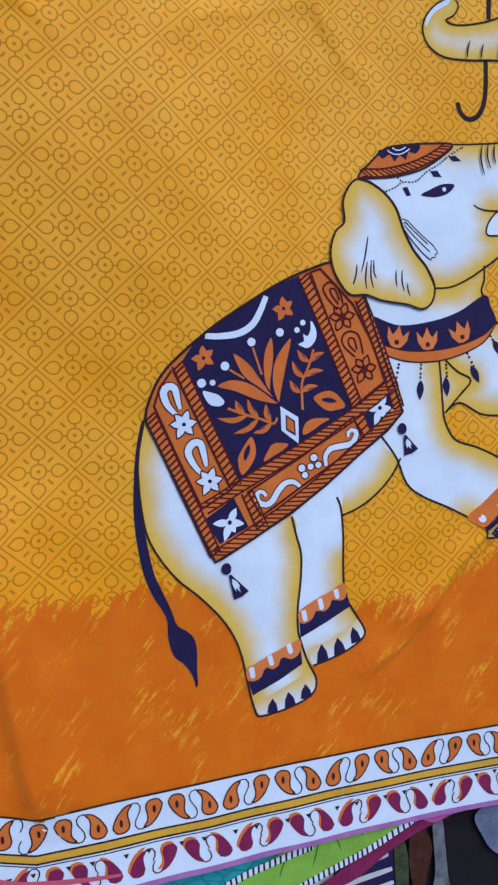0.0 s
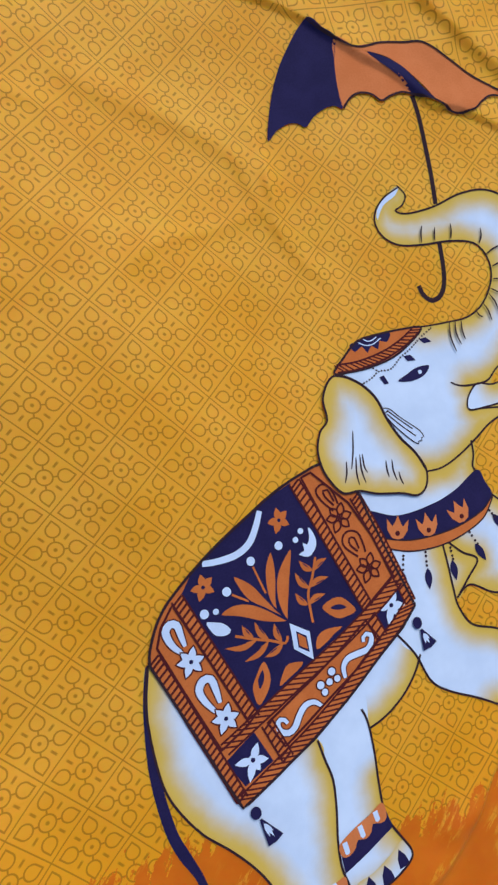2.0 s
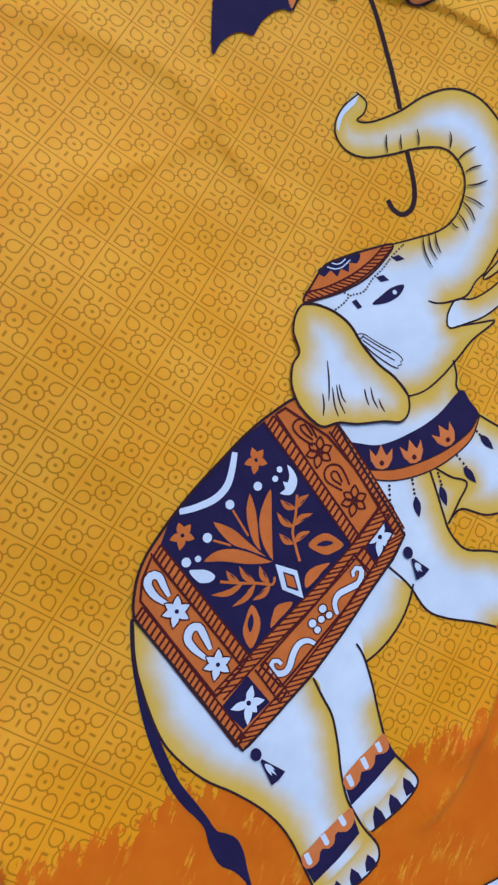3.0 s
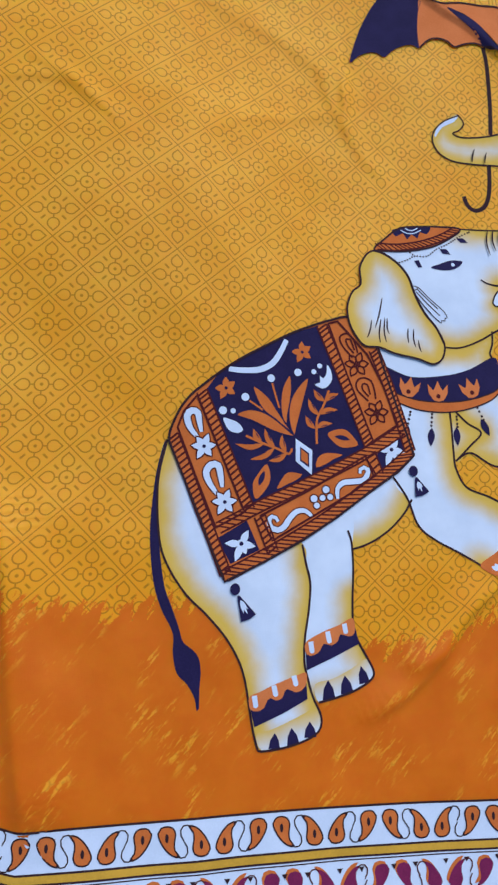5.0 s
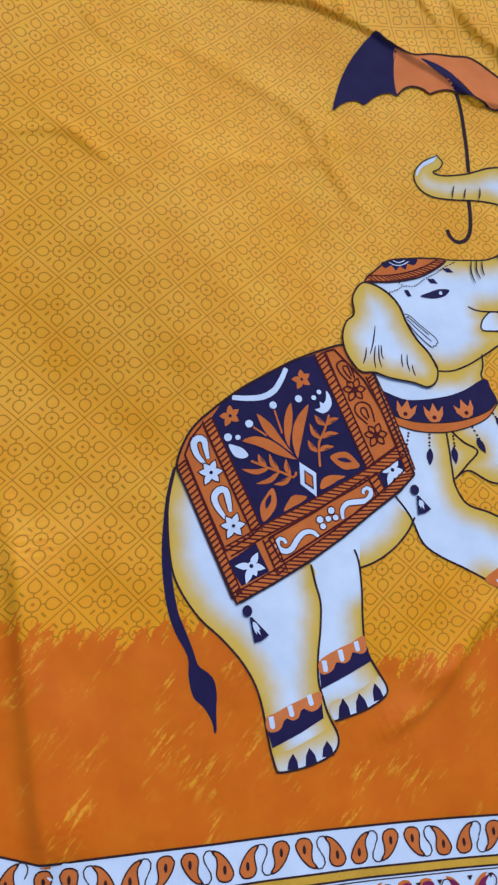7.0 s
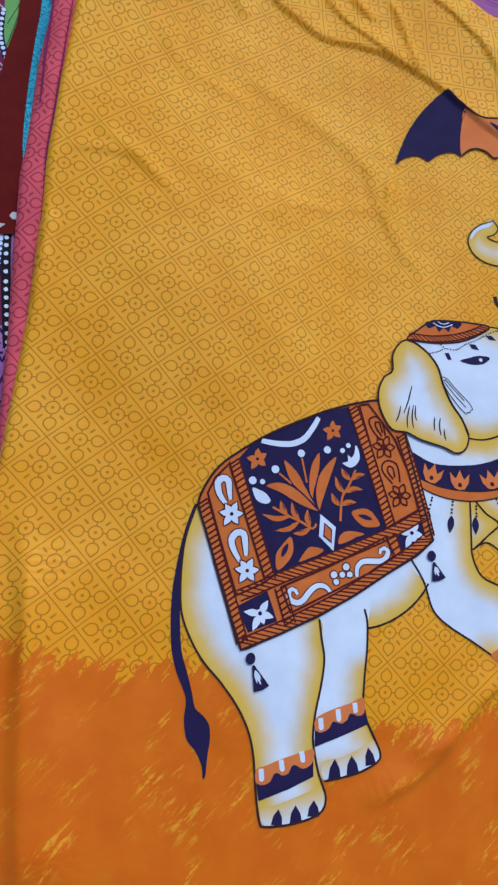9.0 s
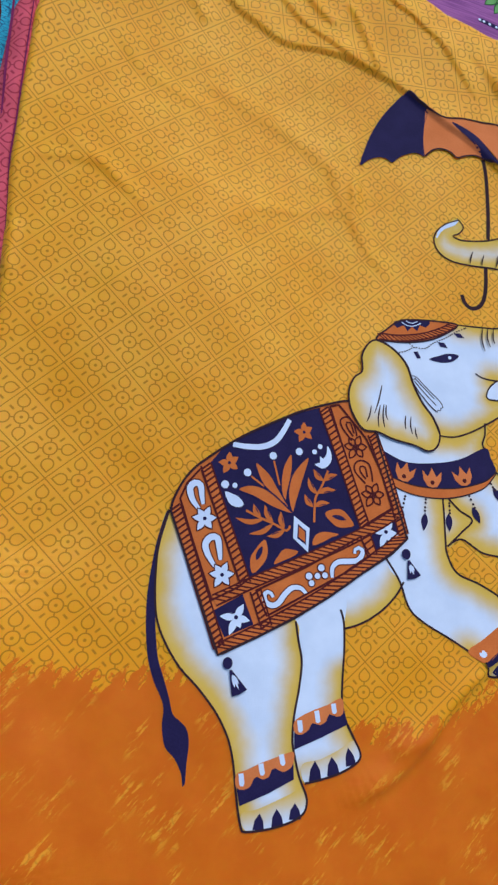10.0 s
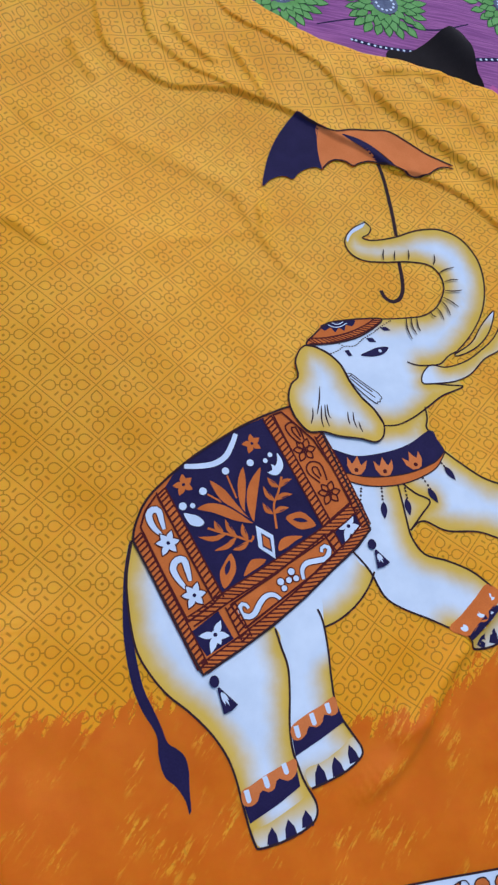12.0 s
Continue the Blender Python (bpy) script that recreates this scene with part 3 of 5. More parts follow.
fill("far_front_leg_print", [(0.2468, 0.1514), (0.2795, 0.1581), (0.3194, 0.1881), (0.3422, 0.1666), (0.3685, 0.146), (0.4091, 0.1294), (0.4669, 0.1113), (0.4537, 0.0588), (0.3997, 0.0316), (0.3938, 0.059), (0.3661, 0.0684), (0.3383, 0.081), (0.2969, 0.0859), (0.2676, 0.1007), (0.2508, 0.0918)], CREAM, motif, 1, near_lines=[FAR_FRONT_TOP_SHAPE, CHEST_LINE_SHAPE, FAR_FRONT_LOW_SHAPE])
fill("front_leg_print", [(0.1739, 0.0726), (0.1737, 0.1611), (0.2069, 0.156), (0.2491, 0.1484), (0.2485, 0.1277), (0.2487, 0.1029), (0.2499, 0.0827), (0.2611, 0.0612), (0.2878, 0.0499), (0.314, 0.0353), (0.3333, 0.0171), (0.346, 0.0013), (0.3584, -0.0028), (0.3606, -0.0164), (0.3534, -0.0328), (0.3373, -0.0447), (0.3173, -0.0523), (0.2936, -0.0532), (0.2881, -0.0408), (0.2714, -0.027), (0.249, -0.0135), (0.2188, 0.0023), (0.2001, 0.0183), (0.1889, 0.0487)], CREAM, motif, 1.5, near_lines=[NEAR_FRONT_TOP_SHAPE, [(0.2714, -0.027), (0.2925, -0.0465), (0.3171, -0.0533), (0.354, -0.0329)]])
fill("neck_print", [(0.1673, 0.2465), (0.2551, 0.2426), (0.3098, 0.2646), (0.305, 0.2132), (0.2826, 0.2026), (0.2438, 0.1915), (0.2022, 0.1889), (0.1694, 0.1971)], CREAM, motif, 1, near_lines=[THROAT_LINE_SHAPE, [(0.2456, 0.227), (0.2764, 0.2284), (0.3093, 0.2493)]])
fill("trunk_print", [(0.2863, 0.5353), (0.2959, 0.5243), (0.2898, 0.5141), (0.2793, 0.5081), (0.2928, 0.5036), (0.3272, 0.5084), (0.3639, 0.5199), (0.3993, 0.522), (0.4272, 0.5063), (0.4442, 0.4762), (0.4474, 0.4455), (0.4415, 0.4136), (0.4269, 0.3804), (0.3999, 0.3489), (0.3772, 0.3525), (0.3596, 0.3893), (0.3735, 0.4076), (0.3825, 0.427), (0.3808, 0.4478), (0.3676, 0.4636), (0.3383, 0.4686), (0.3048, 0.4677), (0.2758, 0.4698), (0.2585, 0.4796), (0.2513, 0.4945), (0.2542, 0.5092), (0.2674, 0.5231)], CREAM, motif, 1.6, near_lines=[TRUNK_TOP_SHAPE, TRUNK_LOW_SHAPE])
fill("head_print", [(0.1668, 0.3447), (0.1822, 0.3576), (0.1999, 0.372), (0.2161, 0.377), (0.2537, 0.3795), (0.3179, 0.3806), (0.3464, 0.3846), (0.3695, 0.4022), (0.3927, 0.4133), (0.4415, 0.4136), (0.4269, 0.3804), (0.3999, 0.3489), (0.3738, 0.3262), (0.3521, 0.306), (0.3721, 0.2761), (0.3382, 0.2635), (0.3158, 0.2502), (0.2835, 0.2329), (0.2639, 0.2272), (0.2427, 0.2271), (0.1949, 0.2394), (0.1635, 0.2878)], CREAM, motif, 2, near_lines=[JAW_LINE_SHAPE, [(0.2789, 0.3794), (0.3112, 0.38), (0.3378, 0.3819), (0.3587, 0.3913)], [(0.3234, 0.308), (0.3464, 0.3094), (0.3734, 0.3249)], TRUNK_LOW_SHAPE, TRUNK_TOP_SHAPE])
fill("ear_print", EAR_SHAPE, CREAM, motif, 16, near_lines=[EAR_SHAPE, [(0.2425, 0.2125), (0.2469, 0.2299)]], label="ochre-edged ear print")
fill("tail_print", [(-0.0807, 0.1114), (-0.0892, 0.0799), (-0.0939, 0.0461), (-0.0961, 0.016), (-0.0952, -0.0135), (-0.0915, -0.0425), (-0.0843, -0.0655), (-0.0755, -0.0827), (-0.072, -0.094), (-0.0726, -0.1106), (-0.0686, -0.1299), (-0.0582, -0.1413), (-0.0508, -0.1552), (-0.0486, -0.1677), (-0.0463, -0.1652), (-0.0455, -0.1448), (-0.0442, -0.1286), (-0.0464, -0.1147), (-0.0534, -0.1061), (-0.0621, -0.099), (-0.0668, -0.0831), (-0.0738, -0.0631), (-0.0809, -0.0428), (-0.0851, -0.0137), (-0.0864, 0.0039), (-0.0877, 0.0278), (-0.0879, 0.0521), (-0.0849, 0.0799), (-0.0776, 0.1102)], NAVY, motif, 2, label="dark navy tail print")
for line, wide in ((BACK_LINE_SHAPE, LINE), (THIGH_LINE_SHAPE, LINE), (FAR_HIND_LINE_SHAPE, LINE), (BELLY_LINE_SHAPE, LINE), (NEAR_FRONT_LOW_SHAPE, LINE),
                   (NEAR_FRONT_TOP_SHAPE, LINE), (FAR_FRONT_TOP_SHAPE, LINE), (FAR_FRONT_LOW_SHAPE, LINE), (CHEST_LINE_SHAPE, LINE), (THROAT_LINE_SHAPE, LINE)):
    stroke("outline_print", line, wide, INK, motif, 4)
for line in (TRUNK_TOP_SHAPE, TRUNK_LOW_SHAPE, JAW_LINE_SHAPE, [(0.3007, 0.3148), (0.3092, 0.3102), (0.3234, 0.308), (0.3464, 0.3094), (0.3625, 0.3212), (0.3761, 0.3275)]):
    stroke("outline_print", line, LINE, INK, motif, 5, 0.3)
stroke("outline_print", EAR_SHAPE, LINE, INK, motif, 17, closed=True)
stroke("ear_edge_print", [(0.1666, 0.3435), (0.1789, 0.3396), (0.1945, 0.3282), (0.2063, 0.312), (0.2137, 0.2893), (0.2243, 0.2678), (0.2384, 0.2493), (0.2469, 0.2299)], BOLD, INK, motif, 17.5)
for line in ([(0.1727, 0.2845), (0.1677, 0.264), (0.1616, 0.2467)], [(0.1576, 0.2556), (0.1554, 0.2441), (0.1514, 0.2345)], [(0.1695, 0.2581), (0.1662, 0.2407), (0.1669, 0.2292)], [(0.1744, 0.2596), (0.1725, 0.2433), (0.1745, 0.2299)], [(0.1773, 0.2595), (0.1765, 0.2461), (0.1788, 0.2401)], [(0.2024, 0.2478), (0.2013, 0.2391), (0.2018, 0.2303)], [(0.2094, 0.2475), (0.2082, 0.2358), (0.2102, 0.2252)], [(0.2143, 0.2338), (0.2146, 0.2268), (0.2167, 0.2197)], [(0.3059, 0.4879), (0.3028, 0.4795), (0.3013, 0.4697)], [(0.3219, 0.4849), (0.3195, 0.4771), (0.3184, 0.4695)], [(0.3427, 0.4877), (0.3421, 0.4792), (0.3394, 0.4707)], [(0.3802, 0.4788), (0.3795, 0.4703), (0.3746, 0.4617)], [(0.3794, 0.4478), (0.3905, 0.4536), (0.4054, 0.4574)], [(0.3842, 0.4339), (0.3953, 0.4369), (0.4071, 0.437)], [(0.3814, 0.42), (0.3941, 0.4188), (0.4083, 0.4203)], [(0.3754, 0.4097), (0.3866, 0.4029), (0.396, 0.3941)], [(0.3715, 0.4049), (0.3783, 0.394), (0.3806, 0.3819)], [(0.3621, 0.394), (0.3668, 0.3859), (0.3691, 0.3738)], [(0.3511, 0.3873), (0.3537, 0.3819), (0.3584, 0.3792)], [(0.3143, 0.3793), (0.3118, 0.3629), (0.3151, 0.3466)], [(0.3218, 0.3806), (0.3197, 0.3661), (0.3231, 0.353)], [(0.3293, 0.3793), (0.3278, 0.3674), (0.3295, 0.3582)]):
    stroke("wrinkle_print", line, FINE * 1.6, INK, motif, 17, 0.6)
fill("trunk_tip_print", [(0.2874, 0.5339), (0.2697, 0.5246), (0.2563, 0.51), (0.255, 0.5002), (0.265, 0.5145), (0.2829, 0.5251)], WHITE, motif, 4)
for shape in ([(0.3158, 0.2818), (0.3158, 0.2924), (0.3241, 0.3029), (0.3344, 0.3084), (0.3551, 0.3047), (0.387, 0.3129), (0.415, 0.3288), (0.4367, 0.3451), (0.4535, 0.3653), (0.4636, 0.3707), (0.4559, 0.3463), (0.4398, 0.3264), (0.4144, 0.3143), (0.3886, 0.2935), (0.3629, 0.284), (0.3395, 0.2816)], [(0.3729, 0.323), (0.4024, 0.3402), (0.4253, 0.3668), (0.448, 0.3859), (0.4332, 0.3553), (0.4094, 0.3335), (0.3827, 0.3222)]):
    fill("tusk_print", shape, CREAM, motif, 4.5, near_lines=[shape[4:11]])
    stroke("outline_print", shape, LINE * 0.85, INK, motif, 5.5, closed=True)
fill("eye_print", [(0.2368, 0.3264), (0.2493, 0.332), (0.2639, 0.3374), (0.2789, 0.3369), (0.271, 0.3282), (0.2582, 0.3242), (0.2473, 0.324)], NAVY, motif, 5)
group_of("eye_light_print", [disc(*(0.2658, 0.3320), 0.0024)], WHITE, motif, 6)
for shape in ([(0.2161, 0.3338), (0.2218, 0.3349), (0.2256, 0.3259), (0.2204, 0.3252)], [(0.25, 0.3515), (0.259, 0.3517), (0.2639, 0.345), (0.2536, 0.3455)], [(0.2731, 0.3666), (0.2819, 0.3677), (0.2882, 0.362), (0.2785, 0.3615)]):
    fill("face_mark_print", shape, NAVY, motif, 5, smooth=False)
for line in ([(0.1952, 0.3298), (0.2077, 0.3345), (0.2171, 0.3398), (0.232, 0.3405), (0.246, 0.3506), (0.2595, 0.3575), (0.2709, 0.3652), (0.2777, 0.3696), (0.2908, 0.3764)], [(0.2078, 0.3497), (0.2118, 0.3441), (0.2171, 0.3398)]):
    group_of("bead_print", [disc(q.x, q.y, 0.0011, 8) for q in smooth_line(line, False, 0.0036)], INK, motif, 5)
fill("face_tassel_print", FACE_TASSEL_SHAPE, WHITE, motif, 5)
stroke("face_tassel_outline_print", FACE_TASSEL_SHAPE, FINE, INK, motif, 6, closed=True)
for line in ([(0.2171, 0.2977), (0.2282, 0.2867), (0.2419, 0.2741)], [(0.2157, 0.2944), (0.2282, 0.2809), (0.2441, 0.2660)], [(0.2139, 0.2919), (0.2114, 0.2976), (0.2065, 0.3096)], [(0.2115, 0.3011), (0.2059, 0.3121), (0.2005, 0.3213)], [(0.2070, 0.2979), (0.2128, 0.2956), (0.2180, 0.2987)], [(0.2101, 0.3031), (0.2131, 0.2967), (0.2103, 0.2903)]):
    stroke("face_tassel_line_print", line, FINE * 1.1, INK, motif, 6)
# cap
fill("cap_print", CAP_SHAPE, RUST, motif, 5)
fill("cap_disc_print", [(0.1909, 0.372), (0.2005, 0.3751), (0.2194, 0.3783), (0.2399, 0.3788), (0.2342, 0.3692), (0.2261, 0.3718), (0.2225, 0.3629), (0.2155, 0.3681), (0.2093, 0.3611), (0.2047, 0.3688), (0.1954, 0.3644)], NAVY, motif, 6)
for k in (0.6, 1.0):
    stroke("cap_ring_print", [Vector(p).lerp(Vector((0.2166, 0.3795)), 1 - k) for p in [(0.2019, 0.3732), (0.2085, 0.3694), (0.2176, 0.3693), (0.2278, 0.3744)]], FINE, WHITE, motif, 7)
stroke("cap_outline_print", CAP_SHAPE, LINE, INK, motif, 7, closed=True)


def rope(line, wide, gap, slant, parent, level, ground=RUST, ink=MAROON, thick=0.0):
    """A printed cord: a band with slanted dark bars and a thin rim on each side."""
    stroke("cord_print", line, wide, ground, parent, level, smooth=True)
    pts = smooth_line(line, False, gap)
    bars = []
    for a, b in zip(pts, pts[1:]):
        d = (b - a).normalized()
        n = Vector((-d.y, d.x))
        mid = (a + b) / 2
        p, q = mid + n * wide * 0.46 - d * slant, mid - n * wide * 0.46 + d * slant
        bars.append(ribbon_data([p, (p + q) / 2, q], thick or gap * 0.38))
    group_of("cord_bars_print", bars, ink, parent, level + 1)
    n = len(pts)
    for sgn in (-1, 1):
        rim = []
        for i, q in enumerate(pts):
            d = (pts[min(i + 1, n - 1)] - pts[max(i - 1, 0)]).normalized()
            rim.append(q + Vector((-d.y, d.x)) * wide / 2 * sgn)
        stroke("cord_rim_print", rim, FINE * 1.6, ink, parent, level + 1)


rope([(0.1713, 0.3502), (0.1957, 0.35), (0.2272, 0.3559), (0.2541, 0.3665), (0.2729, 0.3781)], 0.0082, 0.0056, 0.0048, motif, 6, thick=0.0016)
# collar
fill("collar_print", [(0.1674, 0.2018), (0.2024, 0.19), (0.2441, 0.1926), (0.2762, 0.2012), (0.3084, 0.2172), (0.3151, 0.2037), (0.3203, 0.1868), (0.3034, 0.1738), (0.2736, 0.1642), (0.2429, 0.1607), (0.2083, 0.1626), (0.1705, 0.1735)], NAVY, motif, 4, label="navy collar print with orange flowers")
fill("collar_rim_print", COLLAR_RIM_SHAPE, RUST, motif, 5)
stroke("collar_outline_print", COLLAR_RIM_SHAPE, FINE * 1.3, INK, motif, 6, closed=True)


def tulip(x, y, r, turn, parent, level):
    shape = ((-1, 0.75), (-0.93, -0.15), (-0.5, -0.8), (0, -0.92), (0.5, -0.8), (0.93, -0.15), (1, 0.75), (0.48, 0.15), (0.3, 0.4), (0, 1.05), (-0.3, 0.4), (-0.48, 0.15))
    c, s = math.cos(turn), math.sin(turn)
    fill("tulip_print", [(x + r * (a * c - b * s), y + r * (a * s + b * c)) for a, b in shape], PEACH, parent, level, smooth=False, grid=0.004)
    group_of("tulip_eye_print", [disc(x + r * 0.42 * s, y - r * 0.42 * c, r * 0.22, 10)], MAROON, parent, level + 1)


for q, turn in (((0.1998, 0.1772), -0.25), ((0.2349, 0.1726), 0.0), ((0.2756, 0.1779), 0.3)):
    tulip(*q, 0.0125, turn, motif, 6)
# pendants on bead strings below the collar
for line, end in (([(0.1995, 0.1482), (0.1948, 0.131)], (0.1928, 0.1213)), ([(0.2257, 0.1462), (0.2238, 0.1325)], (0.2226, 0.1188)), ([(0.2558, 0.1439), (0.2559, 0.1316)], (0.2544, 0.1200)),
                  ([(0.2822, 0.1545), (0.2885, 0.1403)], (0.2899, 0.1312)), ([(0.3121, 0.1715), (0.3164, 0.1636)], (0.3198, 0.1576))):
    pts = smooth_line(line, False, 0.0045)
    group_of("bead_print", [disc(q.x, q.y, 0.0015, 8) for q in pts], INK, motif, 5)
    d = (pts[-1] - pts[0]).normalized() * 0.011
    group_of("pendant_print", [leaf(end[0] - d.x, end[1] - d.y, end[0] + d.x, end[1] + d.y, 0.0085)], NAVY, motif, 5)
# anklets and feet
fill("anklet_print", [(0.0058, -0.1563), (0.0295, -0.1457), (0.0528, -0.1382), (0.0661, -0.1346), (0.0671, -0.1607), (0.0410, -0.1736), (0.0105, -0.1859), (0.0075, -0.1722)], NAVY, motif, 5, smooth=False)
fill("anklet_trim_print", [(0.0058, -0.1557), (0.0062, -0.1680), (0.0137, -0.1705), (0.0209, -0.1673), (0.0243, -0.1601), (0.0277, -0.1579), (0.0336, -0.1606), (0.0402, -0.1583), (0.0431, -0.1515), (0.0466, -0.1498), (0.0549, -0.1535), (0.0623, -0.1507), (0.0665, -0.1445), (0.0662, -0.1341), (0.0529, -0.1377), (0.0395, -0.1423), (0.0295, -0.1457), (0.0168, -0.1515)], PEACH, motif, 6, grid=0.004)
fill("anklet_print", [(0.0668, -0.1036), (0.0855, -0.0933), (0.1034, -0.0869), (0.1195, -0.0800), (0.1260, -0.1067), (0.0980, -0.1192), (0.0672, -0.1319), (0.0668, -0.1166)], NAVY, motif, 5, smooth=False)
fill("anklet_trim_print", [(0.0668, -0.1036), (0.0676, -0.1156), (0.0752, -0.1168), (0.0825, -0.1120), (0.0862, -0.1054), (0.0952, -0.1074), (0.1021, -0.1031), (0.1052, -0.0963), (0.1137, -0.0987), (0.1210, -0.0956), (0.1195, -0.0800), (0.1034, -0.0869), (0.0855, -0.0933)], PEACH, motif, 6, grid=0.004)
fill("anklet_trim_print", [(0.2696, -0.0273), (0.2895, -0.0129), (0.3116, 0.0037), (0.331, 0.0174), (0.3447, 0.0009), (0.3218, -0.0143), (0.3034, -0.0275), (0.2885, -0.0394)], RUST, motif, 5)
fill("anklet_print", [(0.2885, -0.0394), (0.3036, -0.0265), (0.322, -0.0133), (0.3447, 0.0009), (0.3497, -0.0029), (0.3334, -0.0157), (0.3113, -0.0311), (0.292, -0.0439)], NAVY, motif, 6)
fill("anklet_trim_print", [(0.3638, 0.0691), (0.3765, 0.0831), (0.4009, 0.101), (0.4371, 0.1125), (0.4726, 0.1186), (0.4644, 0.0927), (0.4281, 0.083), (0.3958, 0.0616)], RUST, motif, 5)
fill("anklet_print", [(0.3953, 0.0599), (0.4077, 0.0757), (0.4293, 0.087), (0.4658, 0.0972), (0.4626, 0.087), (0.4323, 0.0752)], NAVY, motif, 6)
for q in ((0.2857, -0.0291), (0.3097, -0.0164), (0.3295, 0.0018), (0.3755, 0.0766), (0.3905, 0.0851), (0.4111, 0.0985), (0.4343, 0.1036)):
    group_of("anklet_lobe_print", [disc(*q, 0.0095 if q[1] < 0.03 else 0.0062, 16)], RUST, motif, 6.5)
    group_of("anklet_dot_print", [disc(*q, 0.0042)], WHITE, motif, 7)
for shape, brow in (([(0.0123, -0.193), (0.027, -0.1894), (0.0445, -0.1827), (0.0635, -0.1746), (0.0756, -0.1692), (0.0816, -0.1797), (0.0776, -0.1923), (0.0649, -0.1998), (0.0409, -0.2063), (0.018, -0.2091)], [(0.0085, -0.1834), (0.0316, -0.1785), (0.0584, -0.1695), (0.076, -0.1625)]), ([(0.0758, -0.1465), (0.0953, -0.1413), (0.1153, -0.1325), (0.134, -0.1225), (0.1399, -0.135), (0.137, -0.1438), (0.1195, -0.1531), (0.098, -0.1601), (0.0792, -0.1642)], [(0.0709, -0.1364), (0.096, -0.1294), (0.1161, -0.1206), (0.1308, -0.1122)]),
              ([(0.2927, -0.0455), (0.313, -0.0313), (0.3331, -0.0167), (0.3517, -0.0047), (0.3591, -0.0045), (0.36, -0.0163), (0.3523, -0.0327), (0.3375, -0.0442), (0.3175, -0.0518), (0.2957, -0.0519)], [(0.291, -0.0412), (0.3126, -0.0261), (0.3312, -0.0128), (0.3503, -0.0008)])):
    fill("foot_print", shape, CREAM, motif, 4.6, near_lines=[brow])
for a, b, w in (((0.0304, -0.2082), (0.0316, -0.1926), 0.012), ((0.0504, -0.2052), (0.0491, -0.1883), 0.013), ((0.0687, -0.1987), (0.0685, -0.1831), 0.013),
                ((0.0902, -0.1625), (0.0897, -0.1424), 0.014), ((0.1103, -0.1570), (0.1082, -0.1386), 0.014), ((0.1300, -0.1474), (0.1267, -0.1297), 0.012),
                ((0.3027, -0.0519), (0.3112, -0.0377), 0.012), ((0.3209, -0.0502), (0.3256, -0.0329), 0.012), ((0.3410, -0.0426), (0.3440, -0.0233), 0.011),
                ((0.4151, 0.0400), (0.4230, 0.0618), 0.012), ((0.4361, 0.0407), (0.4421, 0.0685), 0.012)):
    d = Vector(b) - Vector(a)
    n = Vector((-d.y, d.x)).normalized() * w / 2
    fill("toe_gap_print", [Vector(a) + n, Vector(a) + d * 0.55 + n * 0.75, Vector(b), Vector(a) + d * 0.55 - n * 0.75, Vector(a) - n], NAVY, motif, 6, smooth=False)
for line in (BACK_LINE_SHAPE[12:], FAR_HIND_LINE_SHAPE[5:], NEAR_FRONT_LOW_SHAPE[6:]):
    stroke("outline_print", line, LINE, INK, motif, 7)
for a, b in (((0.0108, -0.1549), (0.0121, -0.1646)), ((0.0314, -0.1455), (0.0332, -0.1543)), ((0.0531, -0.1365), (0.0550, -0.1449)), ((0.0721, -0.1027), (0.0733, -0.1123)), ((0.0909, -0.0929), (0.0926, -0.1028)), ((0.1098, -0.0854), (0.1111, -0.0935))):
    stroke("anklet_drip_print", [a, b], 0.0054, WHITE, motif, 7, 0.0)
    group_of("anklet_drip_end_print", [disc(*b, 0.0027, 12)], WHITE, motif, 7)
# saddle cloth
TILT = -0.2416
SADDLE_RIM = smooth_line([(-0.0766, 0.1110), (-0.0756, 0.1201), (-0.0719, 0.1306), (-0.0639, 0.1467), (-0.0537, 0.1600), (-0.0426, 0.1700), (-0.0230, 0.1854), (0.0006, 0.2016), (0.0224, 0.2143), (0.0444, 0.2261), (0.0642, 0.2366), (0.0877, 0.2466), (0.1075, 0.2533), (0.1272, 0.2585), (0.1417, 0.2537)], False, 0.006) + smooth_line([(0.1636, 0.2216), (0.1687, 0.2021), (0.1751, 0.1809), (0.1837, 0.1511), (0.1924, 0.1222), (0.1994, 0.0972), (0.1797, 0.0784), (0.1432, 0.0542), (0.1055, 0.0275), (0.0657, 0.0028), (0.0239, -0.0191), (-0.0182, -0.0387), (-0.0303, -0.0086), (-0.0429, 0.0257), (-0.0565, 0.0602), (-0.0682, 0.0901)], False, 0.03, True)
saddle = fill("saddle_cloth_print", SADDLE_RIM, RUST, cloth, 8, smooth=False, label="navy and rust saddle cloth print with flowers and cords")
fill("centre_print", [(-0.0363, 0.1672), (-0.0231, 0.1849), (0.0005, 0.2011), (0.0223, 0.2137), (0.0443, 0.2256), (0.0641, 0.2361), (0.0932, 0.2465), (0.1180, 0.1759), (0.1433, 0.1046), (0.1011, 0.0853), (0.0546, 0.0620), (0.0138, 0.0408), (-0.0140, 0.1072)], NAVY, saddle, 9, smooth=False)
fill("corner_print", [(0.0065, 0.0252), (0.0196, -0.0063), (-0.0119, -0.0205), (-0.0258, 0.0063)], NAVY, saddle, 10, smooth=False)
fill("corner_print", [(0.1826, 0.1219), (0.1922, 0.1043), (0.1628, 0.0791), (0.1555, 0.0978)], NAVY, saddle, 10, smooth=False)
CORD = 0.0118
